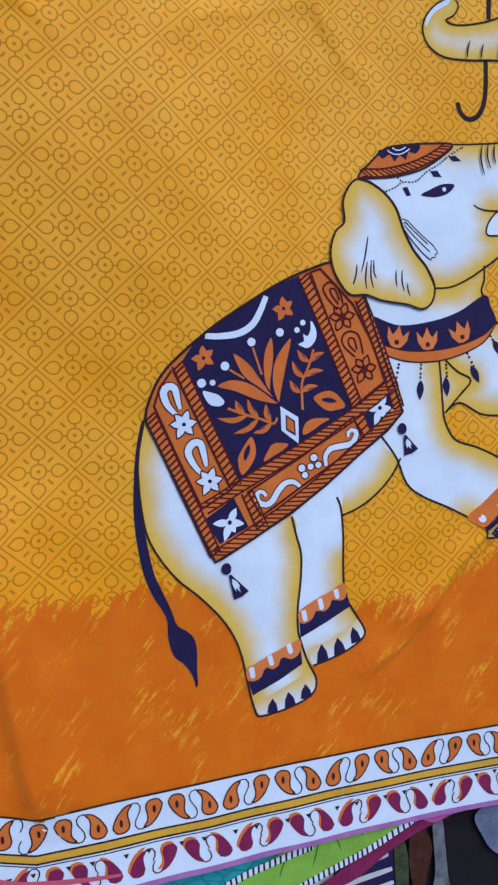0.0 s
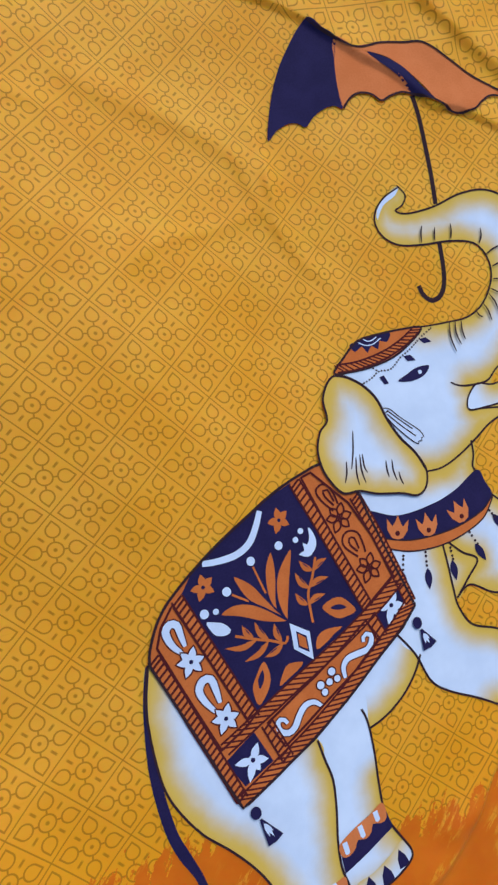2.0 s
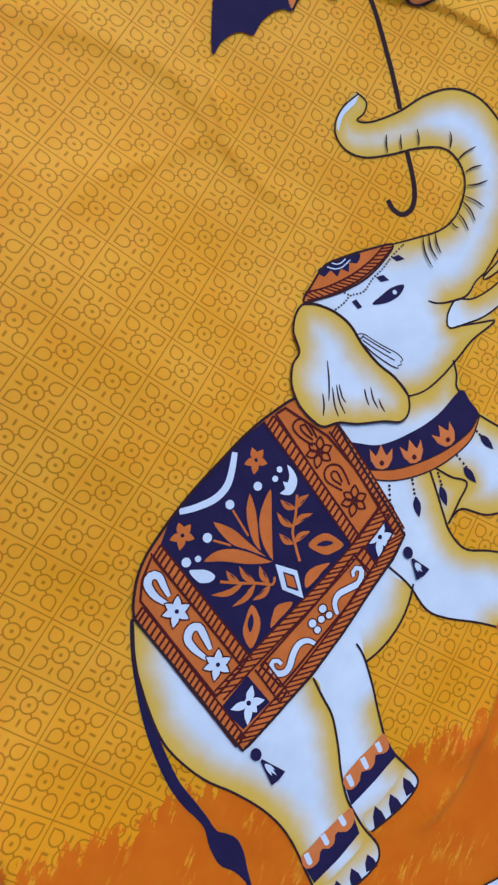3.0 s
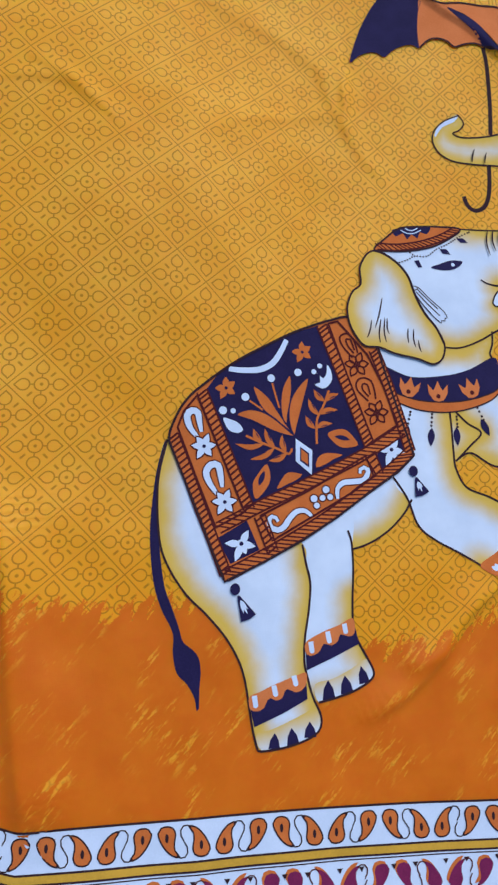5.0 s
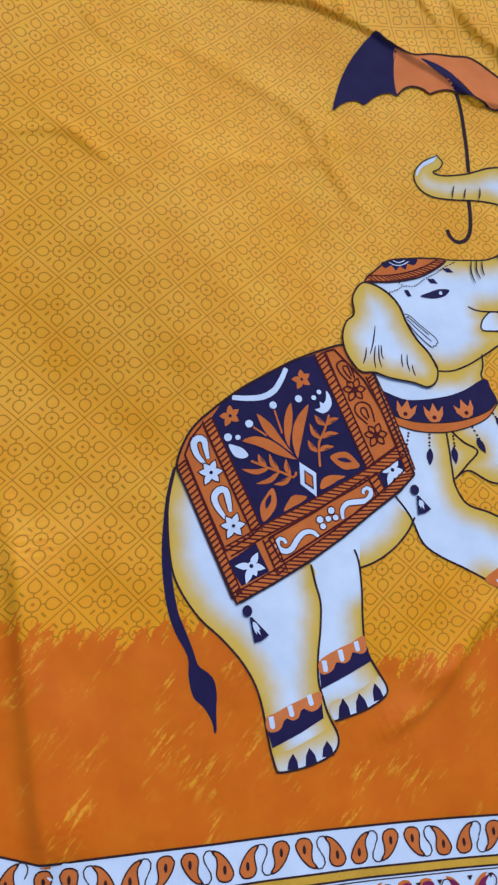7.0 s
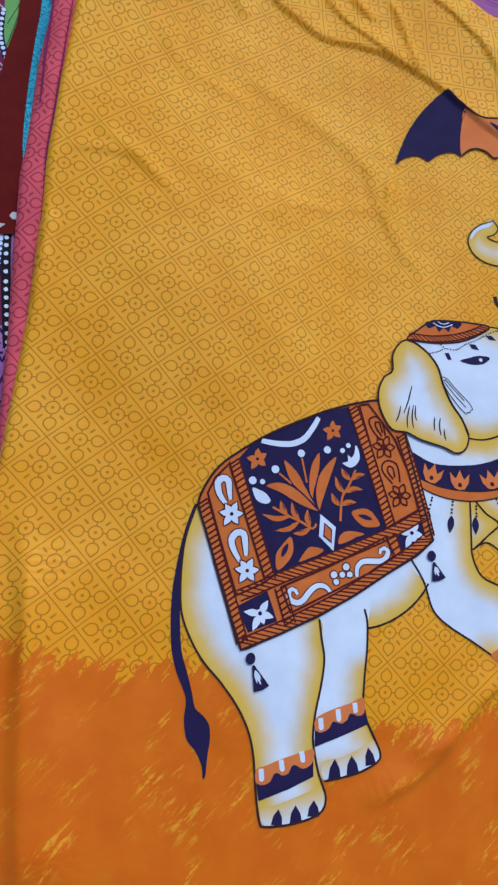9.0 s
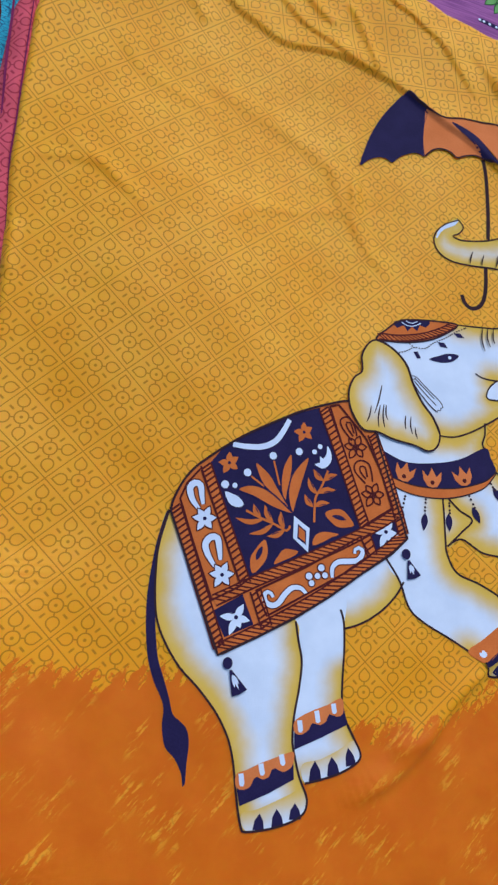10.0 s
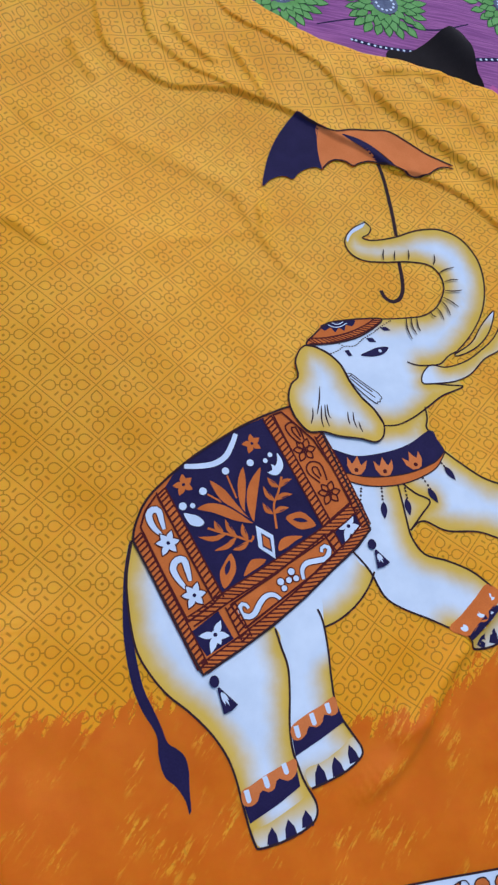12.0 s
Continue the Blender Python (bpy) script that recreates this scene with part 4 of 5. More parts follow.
for line in ([(-0.0721, 0.1175), (-0.0582, 0.0807), (-0.0445, 0.0426), (-0.0304, 0.0052), (-0.0172, -0.0315)], [(-0.0409, 0.1653), (-0.0241, 0.1224), (-0.0076, 0.0802), (0.0091, 0.0369)], [(0.0975, 0.2466), (0.1146, 0.2014), (0.1311, 0.1556), (0.1480, 0.1084)], [(0.1589, 0.2204), (0.1743, 0.1777), (0.1880, 0.1303), (0.1954, 0.1017)], [(0.0203, 0.0301), (0.0270, 0.0115), (0.0339, -0.0084)], [(0.1478, 0.0999), (0.1523, 0.0873), (0.1567, 0.0746)]):
    rope(line, CORD, 0.0058, 0.0018, saddle, 12)
for line in ([(-0.0243, 0.0175), (-0.0021, 0.0285), (0.0203, 0.0399), (0.0751, 0.0652), (0.1274, 0.0910), (0.1625, 0.1107), (0.1872, 0.1271)], [(-0.0163, -0.0324), (0.0233, -0.0124), (0.0624, 0.0088), (0.1019, 0.0325), (0.1394, 0.0593), (0.1732, 0.0825), (0.1929, 0.0995)]):
    rope(line, CORD, 0.0074, 0.0078, saddle, 12, thick=0.0017)
stroke("saddle_outline_print", SADDLE_RIM, LINE * 1.15, INK, saddle, 14, smooth=False, closed=True)
for shape in ([(-0.0462, 0.1605), (-0.0605, 0.1431), (-0.0673, 0.1255), (-0.0472, 0.0709), (-0.0269, 0.0178), (0.0041, 0.0341), (-0.0205, 0.0974)], [(0.0209, 0.0299), (0.0770, 0.0580), (0.1418, 0.0959), (0.1536, 0.0749), (0.1244, 0.0548), (0.0823, 0.0309), (0.0337, 0.0033)], [(0.1054, 0.2493), (0.1165, 0.2524), (0.1506, 0.2143), (0.1681, 0.1781), (0.1829, 0.1328), (0.1523, 0.1130), (0.1284, 0.1800)]):
    stroke("band_outline_print", shape, FINE * 1.9, MAROON, saddle, 13.5, smooth=False, closed=True)
stroke("crescent_print", [(-0.0113, 0.1908), (0.0037, 0.1896), (0.0235, 0.1914), (0.0381, 0.1990), (0.0474, 0.2118), (0.0550, 0.2268)], 0.0068, WHITE, saddle, 11, 0.2)


def blossom(q, r, tips, mat, parent, level, wide=0.42, rim=None, eye=None):
    """A printed flower whose petals point along the given angles, each with its own length; rim draws a line round it."""
    if rim:
        group_of("flower_rim_print", [leaf(q[0], q[1], q[0] + (r * far + 0.0018) * math.cos(TILT + radians(a)), q[1] + (r * far + 0.0018) * math.sin(TILT + radians(a)), r * wide + 0.0028) for a, far in tips], rim, parent, level - 0.5)
    group_of("star_flower_print", [leaf(q[0], q[1], q[0] + r * far * math.cos(TILT + radians(a)), q[1] + r * far * math.sin(TILT + radians(a)), r * wide) for a, far in tips] + [disc(*q, r * 0.3, 12)], mat, parent, level)
    group_of("flower_eye_print", [disc(*q, r * 0.15, 10)], eye or NAVY, parent, level + 1)


FIVE = ((105, 1.0), (50, 1.0), (-20, 0.95), (-103, 1.1), (-165, 1.0))
SIX = ((84, 1.05), (22, 0.95), (-38, 0.95), (-106, 1.1), (-170, 1.0), (142, 0.95))
SPRAY = ((75, 1.05), (2, 1.0), (-52, 0.78), (-97, 1.3), (-168, 1.15))
for q in ((0.0730, 0.2137), (-0.0145, 0.1693)):
    blossom(q, 0.0125, FIVE, RUST, saddle, 11, 0.60)
for q in ((-0.0389, 0.1050), (-0.0170, 0.0450)):
    blossom(q, 0.0138, SIX, WHITE, saddle, 12, 0.52, MAROON)
for q in ((0.0001, 0.0006), (0.1734, 0.1037)):
    blossom(q, 0.0156, SPRAY, WHITE, saddle, 12, 0.50)
for q in ((0.1378, 0.2020), (0.1586, 0.1461)):
    for a, far in SIX:
        a = TILT + radians(a)
        lf = leaf(q[0] + 0.0026 * math.cos(a), q[1] + 0.0026 * math.sin(a), q[0] + 0.0145 * far * math.cos(a), q[1] + 0.0145 * far * math.sin(a), 0.0078)[0]
        stroke("line_flower_print", lf[0::2] + lf[-1::-2], FINE * 1.6, MAROON, saddle, 11.5, closed=True)
    group_of("flower_eye_print", [disc(*q, 0.0022, 8)], MAROON, saddle, 11.5)
for line in ([(-0.0455, 0.1149), (-0.0538, 0.1253), (-0.0571, 0.1379), (-0.0519, 0.1437), (-0.0456, 0.1414), (-0.0436, 0.1307), (-0.0416, 0.1206)], [(-0.0249, 0.0533), (-0.0333, 0.0660), (-0.0367, 0.0772), (-0.0313, 0.0851), (-0.0239, 0.0845), (-0.0211, 0.0730), (-0.0195, 0.0608)]):
    stroke("horseshoe_rim_print", line, 0.0100, MAROON, saddle, 10.6, 0.45)
    stroke("horseshoe_print", line, 0.0074, WHITE, saddle, 11.2, 0.55)
for line in ([(0.1328, 0.2100), (0.1216, 0.2233), (0.1184, 0.2336), (0.1263, 0.2385), (0.1338, 0.2335), (0.1380, 0.2218), (0.1391, 0.2158)], [(0.1492, 0.1594), (0.1366, 0.1723), (0.1365, 0.1819), (0.1441, 0.1868), (0.1540, 0.1832), (0.1575, 0.1715), (0.1583, 0.1622)], [(0.1346, 0.2152), (0.1270, 0.2254), (0.1260, 0.2318), (0.1309, 0.2318), (0.1355, 0.2190)], [(0.1500, 0.1649), (0.1431, 0.1729), (0.1434, 0.1791), (0.1491, 0.1788), (0.1519, 0.1672)]):
    stroke("line_horseshoe_print", line, FINE * 1.8, MAROON, saddle, 11)
# lotus, sprigs and drops of the centre
for shape in ([(-0.0029, 0.1398), (0.0103, 0.1459), (0.0280, 0.1426), (0.0459, 0.1310), (0.0607, 0.1175), (0.0392, 0.1221), (0.0153, 0.1332)], [(0.0161, 0.1723), (0.0322, 0.1609), (0.0429, 0.1449), (0.0535, 0.1288), (0.0604, 0.1187), (0.0420, 0.1343), (0.0284, 0.1446), (0.0205, 0.1566)], [(0.0579, 0.1863), (0.0500, 0.1735), (0.0469, 0.1569), (0.0476, 0.1403), (0.0527, 0.1302), (0.0544, 0.1417), (0.0578, 0.1561), (0.0598, 0.1731)], [(0.0794, 0.1835), (0.0666, 0.1724), (0.0578, 0.1561), (0.0558, 0.1358), (0.0609, 0.1180), (0.0652, 0.1305), (0.0720, 0.1539)]):
    fill("lotus_leaf_print", shape, RUST, saddle, 11, grid=0.004)
    stroke("lotus_leaf_rim_print", shape, 0.0016, NAVY, saddle, 12, closed=True)
for a, b in (((0.0449, 0.1487), (0.0374, 0.1763)), ((0.0264, 0.1457), (0.0114, 0.1558))):
    stroke("stamen_print", [a, Vector(a).lerp(Vector(b), 0.5), b], 0.0021, RUST, saddle, 12)
for q, r in (((0.0673, 0.1899), 0.0043), ((0.0363, 0.1820), 0.0044), ((0.0068, 0.1598), 0.0045), ((-0.0069, 0.1442), 0.0030), ((-0.0181, 0.1446), 0.0045), ((0.0929, 0.1984), 0.0030), ((0.0859, 0.1913), 0.0030)):
    group_of("dot_print", [disc(*q, r)], WHITE, saddle, 12)
fill("drop_print", [(-0.0177, 0.1365), (-0.0100, 0.1348), (-0.0020, 0.1315), (0.0040, 0.1239), (-0.0013, 0.1200), (-0.0106, 0.1222), (-0.0152, 0.1283)], WHITE, saddle, 12, grid=0.003)
fill("tulip_drop_print", [(0.1019, 0.2001), (0.1062, 0.1929), (0.1069, 0.1832), (0.1020, 0.1755), (0.0953, 0.1722), (0.0862, 0.1768), (0.0926, 0.1790), (0.0926, 0.1868), (0.0968, 0.1841), (0.1007, 0.1903)], WHITE, saddle, 12, grid=0.003)
for stem, leaves in (([(0.1026, 0.1703), (0.0956, 0.1520), (0.0883, 0.1378), (0.0869, 0.1221), (0.0866, 0.1090)], (((0.0975, 0.1577), (0.0850, 0.1710)), ((0.0975, 0.1577), (0.1145, 0.1667)), ((0.0904, 0.1417), (0.0786, 0.1604)), ((0.0907, 0.1428), (0.1127, 0.1481)), ((0.0856, 0.1264), (0.0749, 0.1409)), ((0.0864, 0.1272), (0.1056, 0.1326)))),
                     ([(0.0580, 0.1035), (0.0544, 0.0974), (0.0408, 0.1035), (0.0251, 0.1092), (0.0069, 0.1171)], (((0.0387, 0.1041), (0.0110, 0.0911)), ((0.0271, 0.1080), (-0.0050, 0.1082)), ((0.0242, 0.1100), (0.0152, 0.1251)), ((0.0388, 0.1046), (0.0280, 0.1252)), ((0.0514, 0.0993), (0.0471, 0.1187)), ((0.0522, 0.0980), (0.0316, 0.0898))))):
    stroke("stem_print", stem, 0.0026, RUST, saddle, 12)
    for a, b in leaves:
        group_of("sprig_leaf_print", [leaf(*a, *b, 0.0066, 0.10)], RUST, saddle, 12)
        stroke("leaf_vein_print", [Vector(a).lerp(Vector(b), 0.32), Vector(a).lerp(Vector(b), 0.74)], 0.0012, NAVY, saddle, 13, 0.6)
for shape, heart in (([(0.0296, 0.0860), (0.0333, 0.0724), (0.0292, 0.0602), (0.0166, 0.0481), (0.0136, 0.0641), (0.0198, 0.0755)], [(0.0268, 0.0787), (0.0265, 0.0702), (0.0205, 0.0624), (0.0204, 0.0710)]), ([(0.0996, 0.1197), (0.1088, 0.1255), (0.1198, 0.1259), (0.1281, 0.1191), (0.1343, 0.1088), (0.1236, 0.1056), (0.1122, 0.1067)], [(0.1076, 0.1180), (0.1171, 0.1193), (0.1251, 0.1143), (0.1158, 0.1140)])):
    fill("eye_leaf_print", shape, RUST, saddle, 12, grid=0.004)
    fill("eye_leaf_heart_print", heart, NAVY, saddle, 13, grid=0.003)
fill("half_leaf_print", [(0.0849, 0.0829), (0.0875, 0.0938), (0.0980, 0.0990), (0.1159, 0.0972), (0.1068, 0.0931), (0.0974, 0.0875)], RUST, saddle, 12, grid=0.004)
fill("half_leaf_print", [(0.0405, 0.0593), (0.0468, 0.0709), (0.0535, 0.0772), (0.0685, 0.0749), (0.0614, 0.0687), (0.0529, 0.0647)], RUST, saddle, 12, grid=0.004)
fill("diamond_print", [(0.0624, 0.1148), (0.0811, 0.1017), (0.0795, 0.0745), (0.0619, 0.0896)], WHITE, saddle, 12, smooth=False, grid=0.004)
fill("diamond_rim_print", [(0.0673, 0.1057), (0.0771, 0.0985), (0.0769, 0.0825), (0.0666, 0.0899)], NAVY, saddle, 12.6, smooth=False, grid=0.004)
fill("diamond_heart_print", [(0.0685, 0.1032), (0.0756, 0.0973), (0.0758, 0.0856), (0.0680, 0.0912)], RUST, saddle, 13.2, smooth=False, grid=0.004)
for line in ([(0.0404, 0.0236), (0.0379, 0.0277), (0.0337, 0.0291), (0.0304, 0.0247), (0.0323, 0.0180), (0.0395, 0.0146), (0.0466, 0.0178), (0.0536, 0.0275), (0.0619, 0.0346), (0.0714, 0.0349), (0.0782, 0.0289)], [(0.1350, 0.0764), (0.1355, 0.0808), (0.1399, 0.0834), (0.1444, 0.0810), (0.1435, 0.0750), (0.1380, 0.0687), (0.1263, 0.0672), (0.1146, 0.0657), (0.1080, 0.0587), (0.1079, 0.0481)]):
    stroke("scroll_rim_print", line, 0.0085, MAROON, saddle, 11.4, 0.35)
    stroke("scroll_print", line, 0.0062, WHITE, saddle, 12, 0.45)
PEARLS = (((0.0908, 0.0491), 0.0037), ((0.0950, 0.0582), 0.0043), ((0.0994, 0.0501), 0.0037), ((0.0812, 0.0484), 0.0043), ((0.0841, 0.0408), 0.0037))
group_of("pearl_rim_print", [disc(*q, r + 0.0009, 14) for q, r in PEARLS], MAROON, saddle, 11.4)
for q, r in PEARLS:
    group_of("pearl_print", [disc(*q, r * 0.9, 14)], WHITE, saddle, 12)
# tassels
for top, foot in (((-0.0075, -0.0468), (0.0063, -0.0767)), ((0.1974, 0.0793), (0.2063, 0.0531))):
    knot, end = Vector(top), Vector(foot)
    d = (end - knot).normalized()
    n = Vector((-d.y, d.x))
    group_of("tassel_knot_print", [disc(knot.x, knot.y, 0.0062, 14, 0.85)], NAVY, saddle, 15)
    throat = knot + d * 0.0075
    fill("tassel_skirt_print", [throat + n * 0.0012, end + n * 0.0088, end + d * 0.0015, end - n * 0.0088, throat - n * 0.0012], NAVY, saddle, 15, smooth=False, grid=0.004)
    for k, far in ((-0.45, 0.74), (0.12, 0.86), (0.6, 0.66)):
        tip = throat.lerp(end, far) + n * 0.0080 * k * far
        group_of("tassel_gap_print", [leaf(throat.x + d.x * 0.005, throat.y + d.y * 0.005, tip.x, tip.y, 0.0030)], WHITE, saddle, 16)

# ---- the printed umbrella ----
umbrella = fill("umbrella_print", [(0.2678, 0.6859), (0.3012, 0.692), (0.3317, 0.6929), (0.3562, 0.6922), (0.3848, 0.6726), (0.4131, 0.6503), (0.4453, 0.6331), (0.4301, 0.6283), (0.4153, 0.621), (0.4017, 0.6126), (0.38, 0.6109), (0.3598, 0.621), (0.3412, 0.643), (0.3223, 0.663), (0.3026, 0.6763)], PEACH, cloth, 8, label="navy and orange umbrella print with a hooked stick", grid=0.003)
fill("umbrella_panel_print", [(0.1493, 0.5943), (0.1566, 0.6219), (0.17, 0.6553), (0.1892, 0.6873), (0.2178, 0.7203), (0.2345, 0.71), (0.2481, 0.6971), (0.2425, 0.6733), (0.2402, 0.6472), (0.2415, 0.6232), (0.2332, 0.6264), (0.2216, 0.6247), (0.2067, 0.6168), (0.1945, 0.6057), (0.1864, 0.6101), (0.1753, 0.6104), (0.1609, 0.6039)], NAVY, umbrella, 10, grid=0.003)
fill("umbrella_panel_print", [(0.2471, 0.6989), (0.2678, 0.6865), (0.2906, 0.6757), (0.31, 0.6611), (0.3283, 0.6359), (0.3165, 0.6374), (0.3012, 0.6338), (0.2888, 0.6288), (0.2789, 0.6363), (0.2651, 0.6388), (0.253, 0.6344), (0.2421, 0.6233), (0.2402, 0.6472), (0.2425, 0.6733)], PEACH, umbrella, 10, grid=0.003)
fill("umbrella_panel_print", [(0.2809, 0.6801), (0.3025, 0.675), (0.3223, 0.663), (0.3408, 0.6397), (0.3554, 0.6243), (0.3397, 0.6298), (0.3282, 0.6346), (0.3124, 0.6549)], NAVY, umbrella, 11, grid=0.003)
stroke("umbrella_outline_print", [(0.2178, 0.7203), (0.2481, 0.6971), (0.2708, 0.6864), (0.3012, 0.692), (0.3317, 0.6929), (0.3562, 0.6922), (0.3848, 0.6726), (0.4131, 0.6503), (0.4481, 0.6309)], LINE, INK, umbrella, 13)
stroke("umbrella_outline_print", [(0.2421, 0.6233), (0.253, 0.6344), (0.2651, 0.6388), (0.2789, 0.6363), (0.2888, 0.6288), (0.3012, 0.6338), (0.3165, 0.6374), (0.3282, 0.6346), (0.3397, 0.6298), (0.3554, 0.6243), (0.38, 0.6109), (0.4016, 0.612), (0.4153, 0.621), (0.43, 0.6277), (0.4474, 0.6255)], LINE, INK, umbrella, 13)
stroke("umbrella_stick_print", [(0.3292, 0.6334), (0.3323, 0.6126), (0.3335, 0.5874), (0.3331, 0.5529), (0.3305, 0.5109)], 0.0056, INK, umbrella, 1.2)
stroke("umbrella_stick_print", [(0.3251, 0.4701), (0.3237, 0.4435), (0.3201, 0.4228), (0.3124, 0.4101), (0.3007, 0.4062), (0.2918, 0.4128), (0.288, 0.4239)], 0.0056, INK, umbrella, 1.2)

# ---- the printed border along the hem ----
B0 = -0.2710


def band(name, top, foot, mat, level, parent=cloth, label=""):
    us = np.arange(float(left_of(top)) + 0.002, 0.92, 0.004)
    sag = hem_of(us) - HEM_V
    cuts = max(2, int(abs(top - foot) / 0.005))
    flat, faces = [], []
    for i, (x, s) in enumerate(zip(us, sag)):
        for k in range(cuts + 1):
            flat.append((x, top + (foot - top) * k / cuts + s))
    for i in range(len(us) - 1):
        for k in range(cuts):
            a = i * (cuts + 1) + k
            faces.append((a, a + 1, a + cuts + 2, a + cuts + 1))
    return sheet(name, on_cloth(flat, level), faces, mat, parent, label=label)


border = band("border_print", B0, HEM_V + 0.001, WHITE, 4, label="white border print with rust and plum paisleys")
for v0, wide, mat in ((B0, 0.0022, INK), (B0 - 0.0385, 0.002, INK), (B0 - 0.0475, 0.002, INK), (B0 - 0.0505, 0.0012, INK)):
    band("border_line_print", v0 + wide / 2, v0 - wide / 2, mat, 6, border)
band("border_stripe_print", B0 - 0.039, B0 - 0.047, GOLD, 5, border)
band("hem_stripe_print", HEM_V + 0.006, HEM_V, LILAC, 7, border)
stroke("hem_fold_print", [(-0.281, -0.3158), (-0.2707, -0.3202), (-0.2382, -0.3329), (-0.2067, -0.3391), (-0.176, -0.3423), (-0.1416, -0.3443)], 0.006, ROSE, border, 12, 0.6)


def paisley(x, y, size, flip, up):
    """A drop with its head down and its tip drawn out into half of an S; flip and up mirror it. Gives outline and curl."""
    shape = ((0.00, -0.46), (0.19, -0.40), (0.27, -0.22), (0.23, 0.02), (0.25, 0.24), (0.40, 0.44), (0.16, 0.38), (-0.06, 0.18), (-0.22, -0.08), (-0.27, -0.28), (-0.18, -0.42))
    tail = ((0.30, 0.38), (0.42, 0.46), (0.56, 0.44), (0.645, 0.32), (0.63, 0.16), (0.57, 0.06), (0.545, 0.0))
    move = lambda p: (x + flip * p[0] * size, y + up * p[1] * size + float(hem_of(x) - HEM_V))
    return [move(p) for p in shape], [move(p) for p in tail]


PERIOD = 0.1145
for k in range(-3, 8):
    for x0, flip, up in ((0.0, 1, 1), (0.30, -1, -1), (0.505, 1, -1), (0.80, -1, 1)):
        for lower in (False, True):
            x = (k + x0 + 0.0 * lower) * PERIOD - 0.0223 + 0.012 * lower
            if x < -0.32 or x > 0.8:
                continue
            y, size = (B0 - 0.0695, 0.0295) if lower else (B0 - 0.0195, 0.0315)
            shape, tail = paisley(x, y, size, flip, up)
            if lower:
                fill("plum_paisley_print", shape, PLUM, border, 7)
                stroke("plum_paisley_curl_print", tail, FINE * 1.2, MAROON, border, 8, 0.3)
                fill("rust_paisley_print", [(p[0] - 0.0022, p[1] + 0.0030) for p in shape], RUST, border, 6.5)
                group_of("triangle_print", [([(x + 0.010, y + 0.0155), (x + 0.016, y + 0.0155), (x + 0.013, y + 0.0105)], [(0, 1, 2)])], INK, border, 8)
            else:
                fill("paisley_print", shape, RUST, border, 7)
                stroke("paisley_outline_print", shape, FINE * 1.25, INK, border, 8, closed=True)
                stroke("paisley_curl_print", tail, FINE * 1.1, INK, border, 8, 0.2)
                group_of("paisley_heart_print", [disc(x, shape[0][1] + up * 0.0105, 0.0042, 10, 0.42)], INK, border, 9)
stroke("hem_edge_print", [(u, float(top_of(u)) + 0.004) for u in np.arange(0.56, 0.80, 0.02)], 0.012, ORCHID, cloth, 0, ground=lambda u, v: np.full(u.shape, LIFT + 0.001))


# ---- other fabrics round the bedsheet ----
def lying(level, wave=0.0012, swell=0.0):
    """The lie of a loose fabric at a height over the floor."""
    return lambda u, v: level + wave * np.sin(23 * u + 11 * v) * np.sin(17 * v - 9 * u) + swell * np.sin(60 * u + 8 * v)


def fabric(name, points, mat, level, label, wave=0.0012, swell=0.0, category="fabric", smooth=False):
    return tagged(fill(name, points, mat, None, 0, smooth, ground=lying(level, wave, swell)), label, category)


def zigzag(parent, a, b, wide, count, thick, mat, level, ground):
    a, b = Vector(a), Vector(b)
    d = (b - a) / count
    n = Vector((-d.y, d.x)).normalized() * wide / 2
    pts = [a + d * k + n * (1 if k % 2 else -1) for k in range(count + 1)]
    return stroke("zigzag_print", pts, thick, mat, parent, level, smooth=False, ground=ground)


def dotted(parent, line, gap, r, level, ground, base=None, wide=0.0):
    """A printed row of white dots, on a dark band if base is given."""
    if base:
        stroke("dark_band_print", line, wide, base, parent, level, ground=ground)
    group_of("dot_row_print", [disc(q.x, q.y, r, 10) for q in smooth_line(line, False, gap)], WHITE, parent, level + 1, ground)


# pink sheet folded along the left of the yellow one
def pink_sheet():
    vs = np.arange(-0.35, 1.0, 0.008)
    outer = np.interp(vs, [p[1] for p in PINK_OUT], [p[0] for p in PINK_OUT])
    inner = left_of(vs) + 0.02
    cols, verts, faces = 16, [], []
    for v, a, b in zip(vs, outer, inner):
        for k in range(cols + 1):
            s = k / cols
            z = 0.008 + 0.012 * math.sin(math.pi * min(1, s * 1.25)) ** 0.6 + 0.003 * math.sin(9.0 * s + 5 * v) * s
            verts.append((a + (b - a) * s, v, z + 0.0015 * math.sin(31 * v)))
    for r in range(len(vs) - 1):
        for k in range(cols):
            i = r * (cols + 1) + k
            faces.append((i, i + 1, i + cols + 2, i + cols + 1))
    return sheet("pink_bedsheet", verts, faces, PINK)


PINK_OUT = sorted([(-0.285, -0.4)] + [(-0.3, 0.1703), (-0.3041, 0.2352), (-0.3063, 0.2893), (-0.3116, 0.3447), (-0.3154, 0.3948), (-0.3171, 0.4318), (-0.3221, 0.5001), (-0.3208, 0.5361), (-0.3204, 0.5892), (-0.3212, 0.6566), (-0.3182, 0.7098), (-0.3151, 0.7647)] + [(-0.21, 1.05)], key=lambda p: p[1])
pink = tagged(pink_sheet(), "folded pink cotton sheet with a maroon net print", "bedsheet")
stroke("hem_fold", [(-0.3164, 0.8012), (-0.3138, 0.7605), (-0.3134, 0.711), (-0.3129, 0.6673), (-0.3111, 0.6249), (-0.3099, 0.5917)], 0.0035, PLUM, pink, 0, 0.5, ground=lambda u, v: np.full(u.shape, 0.0215))
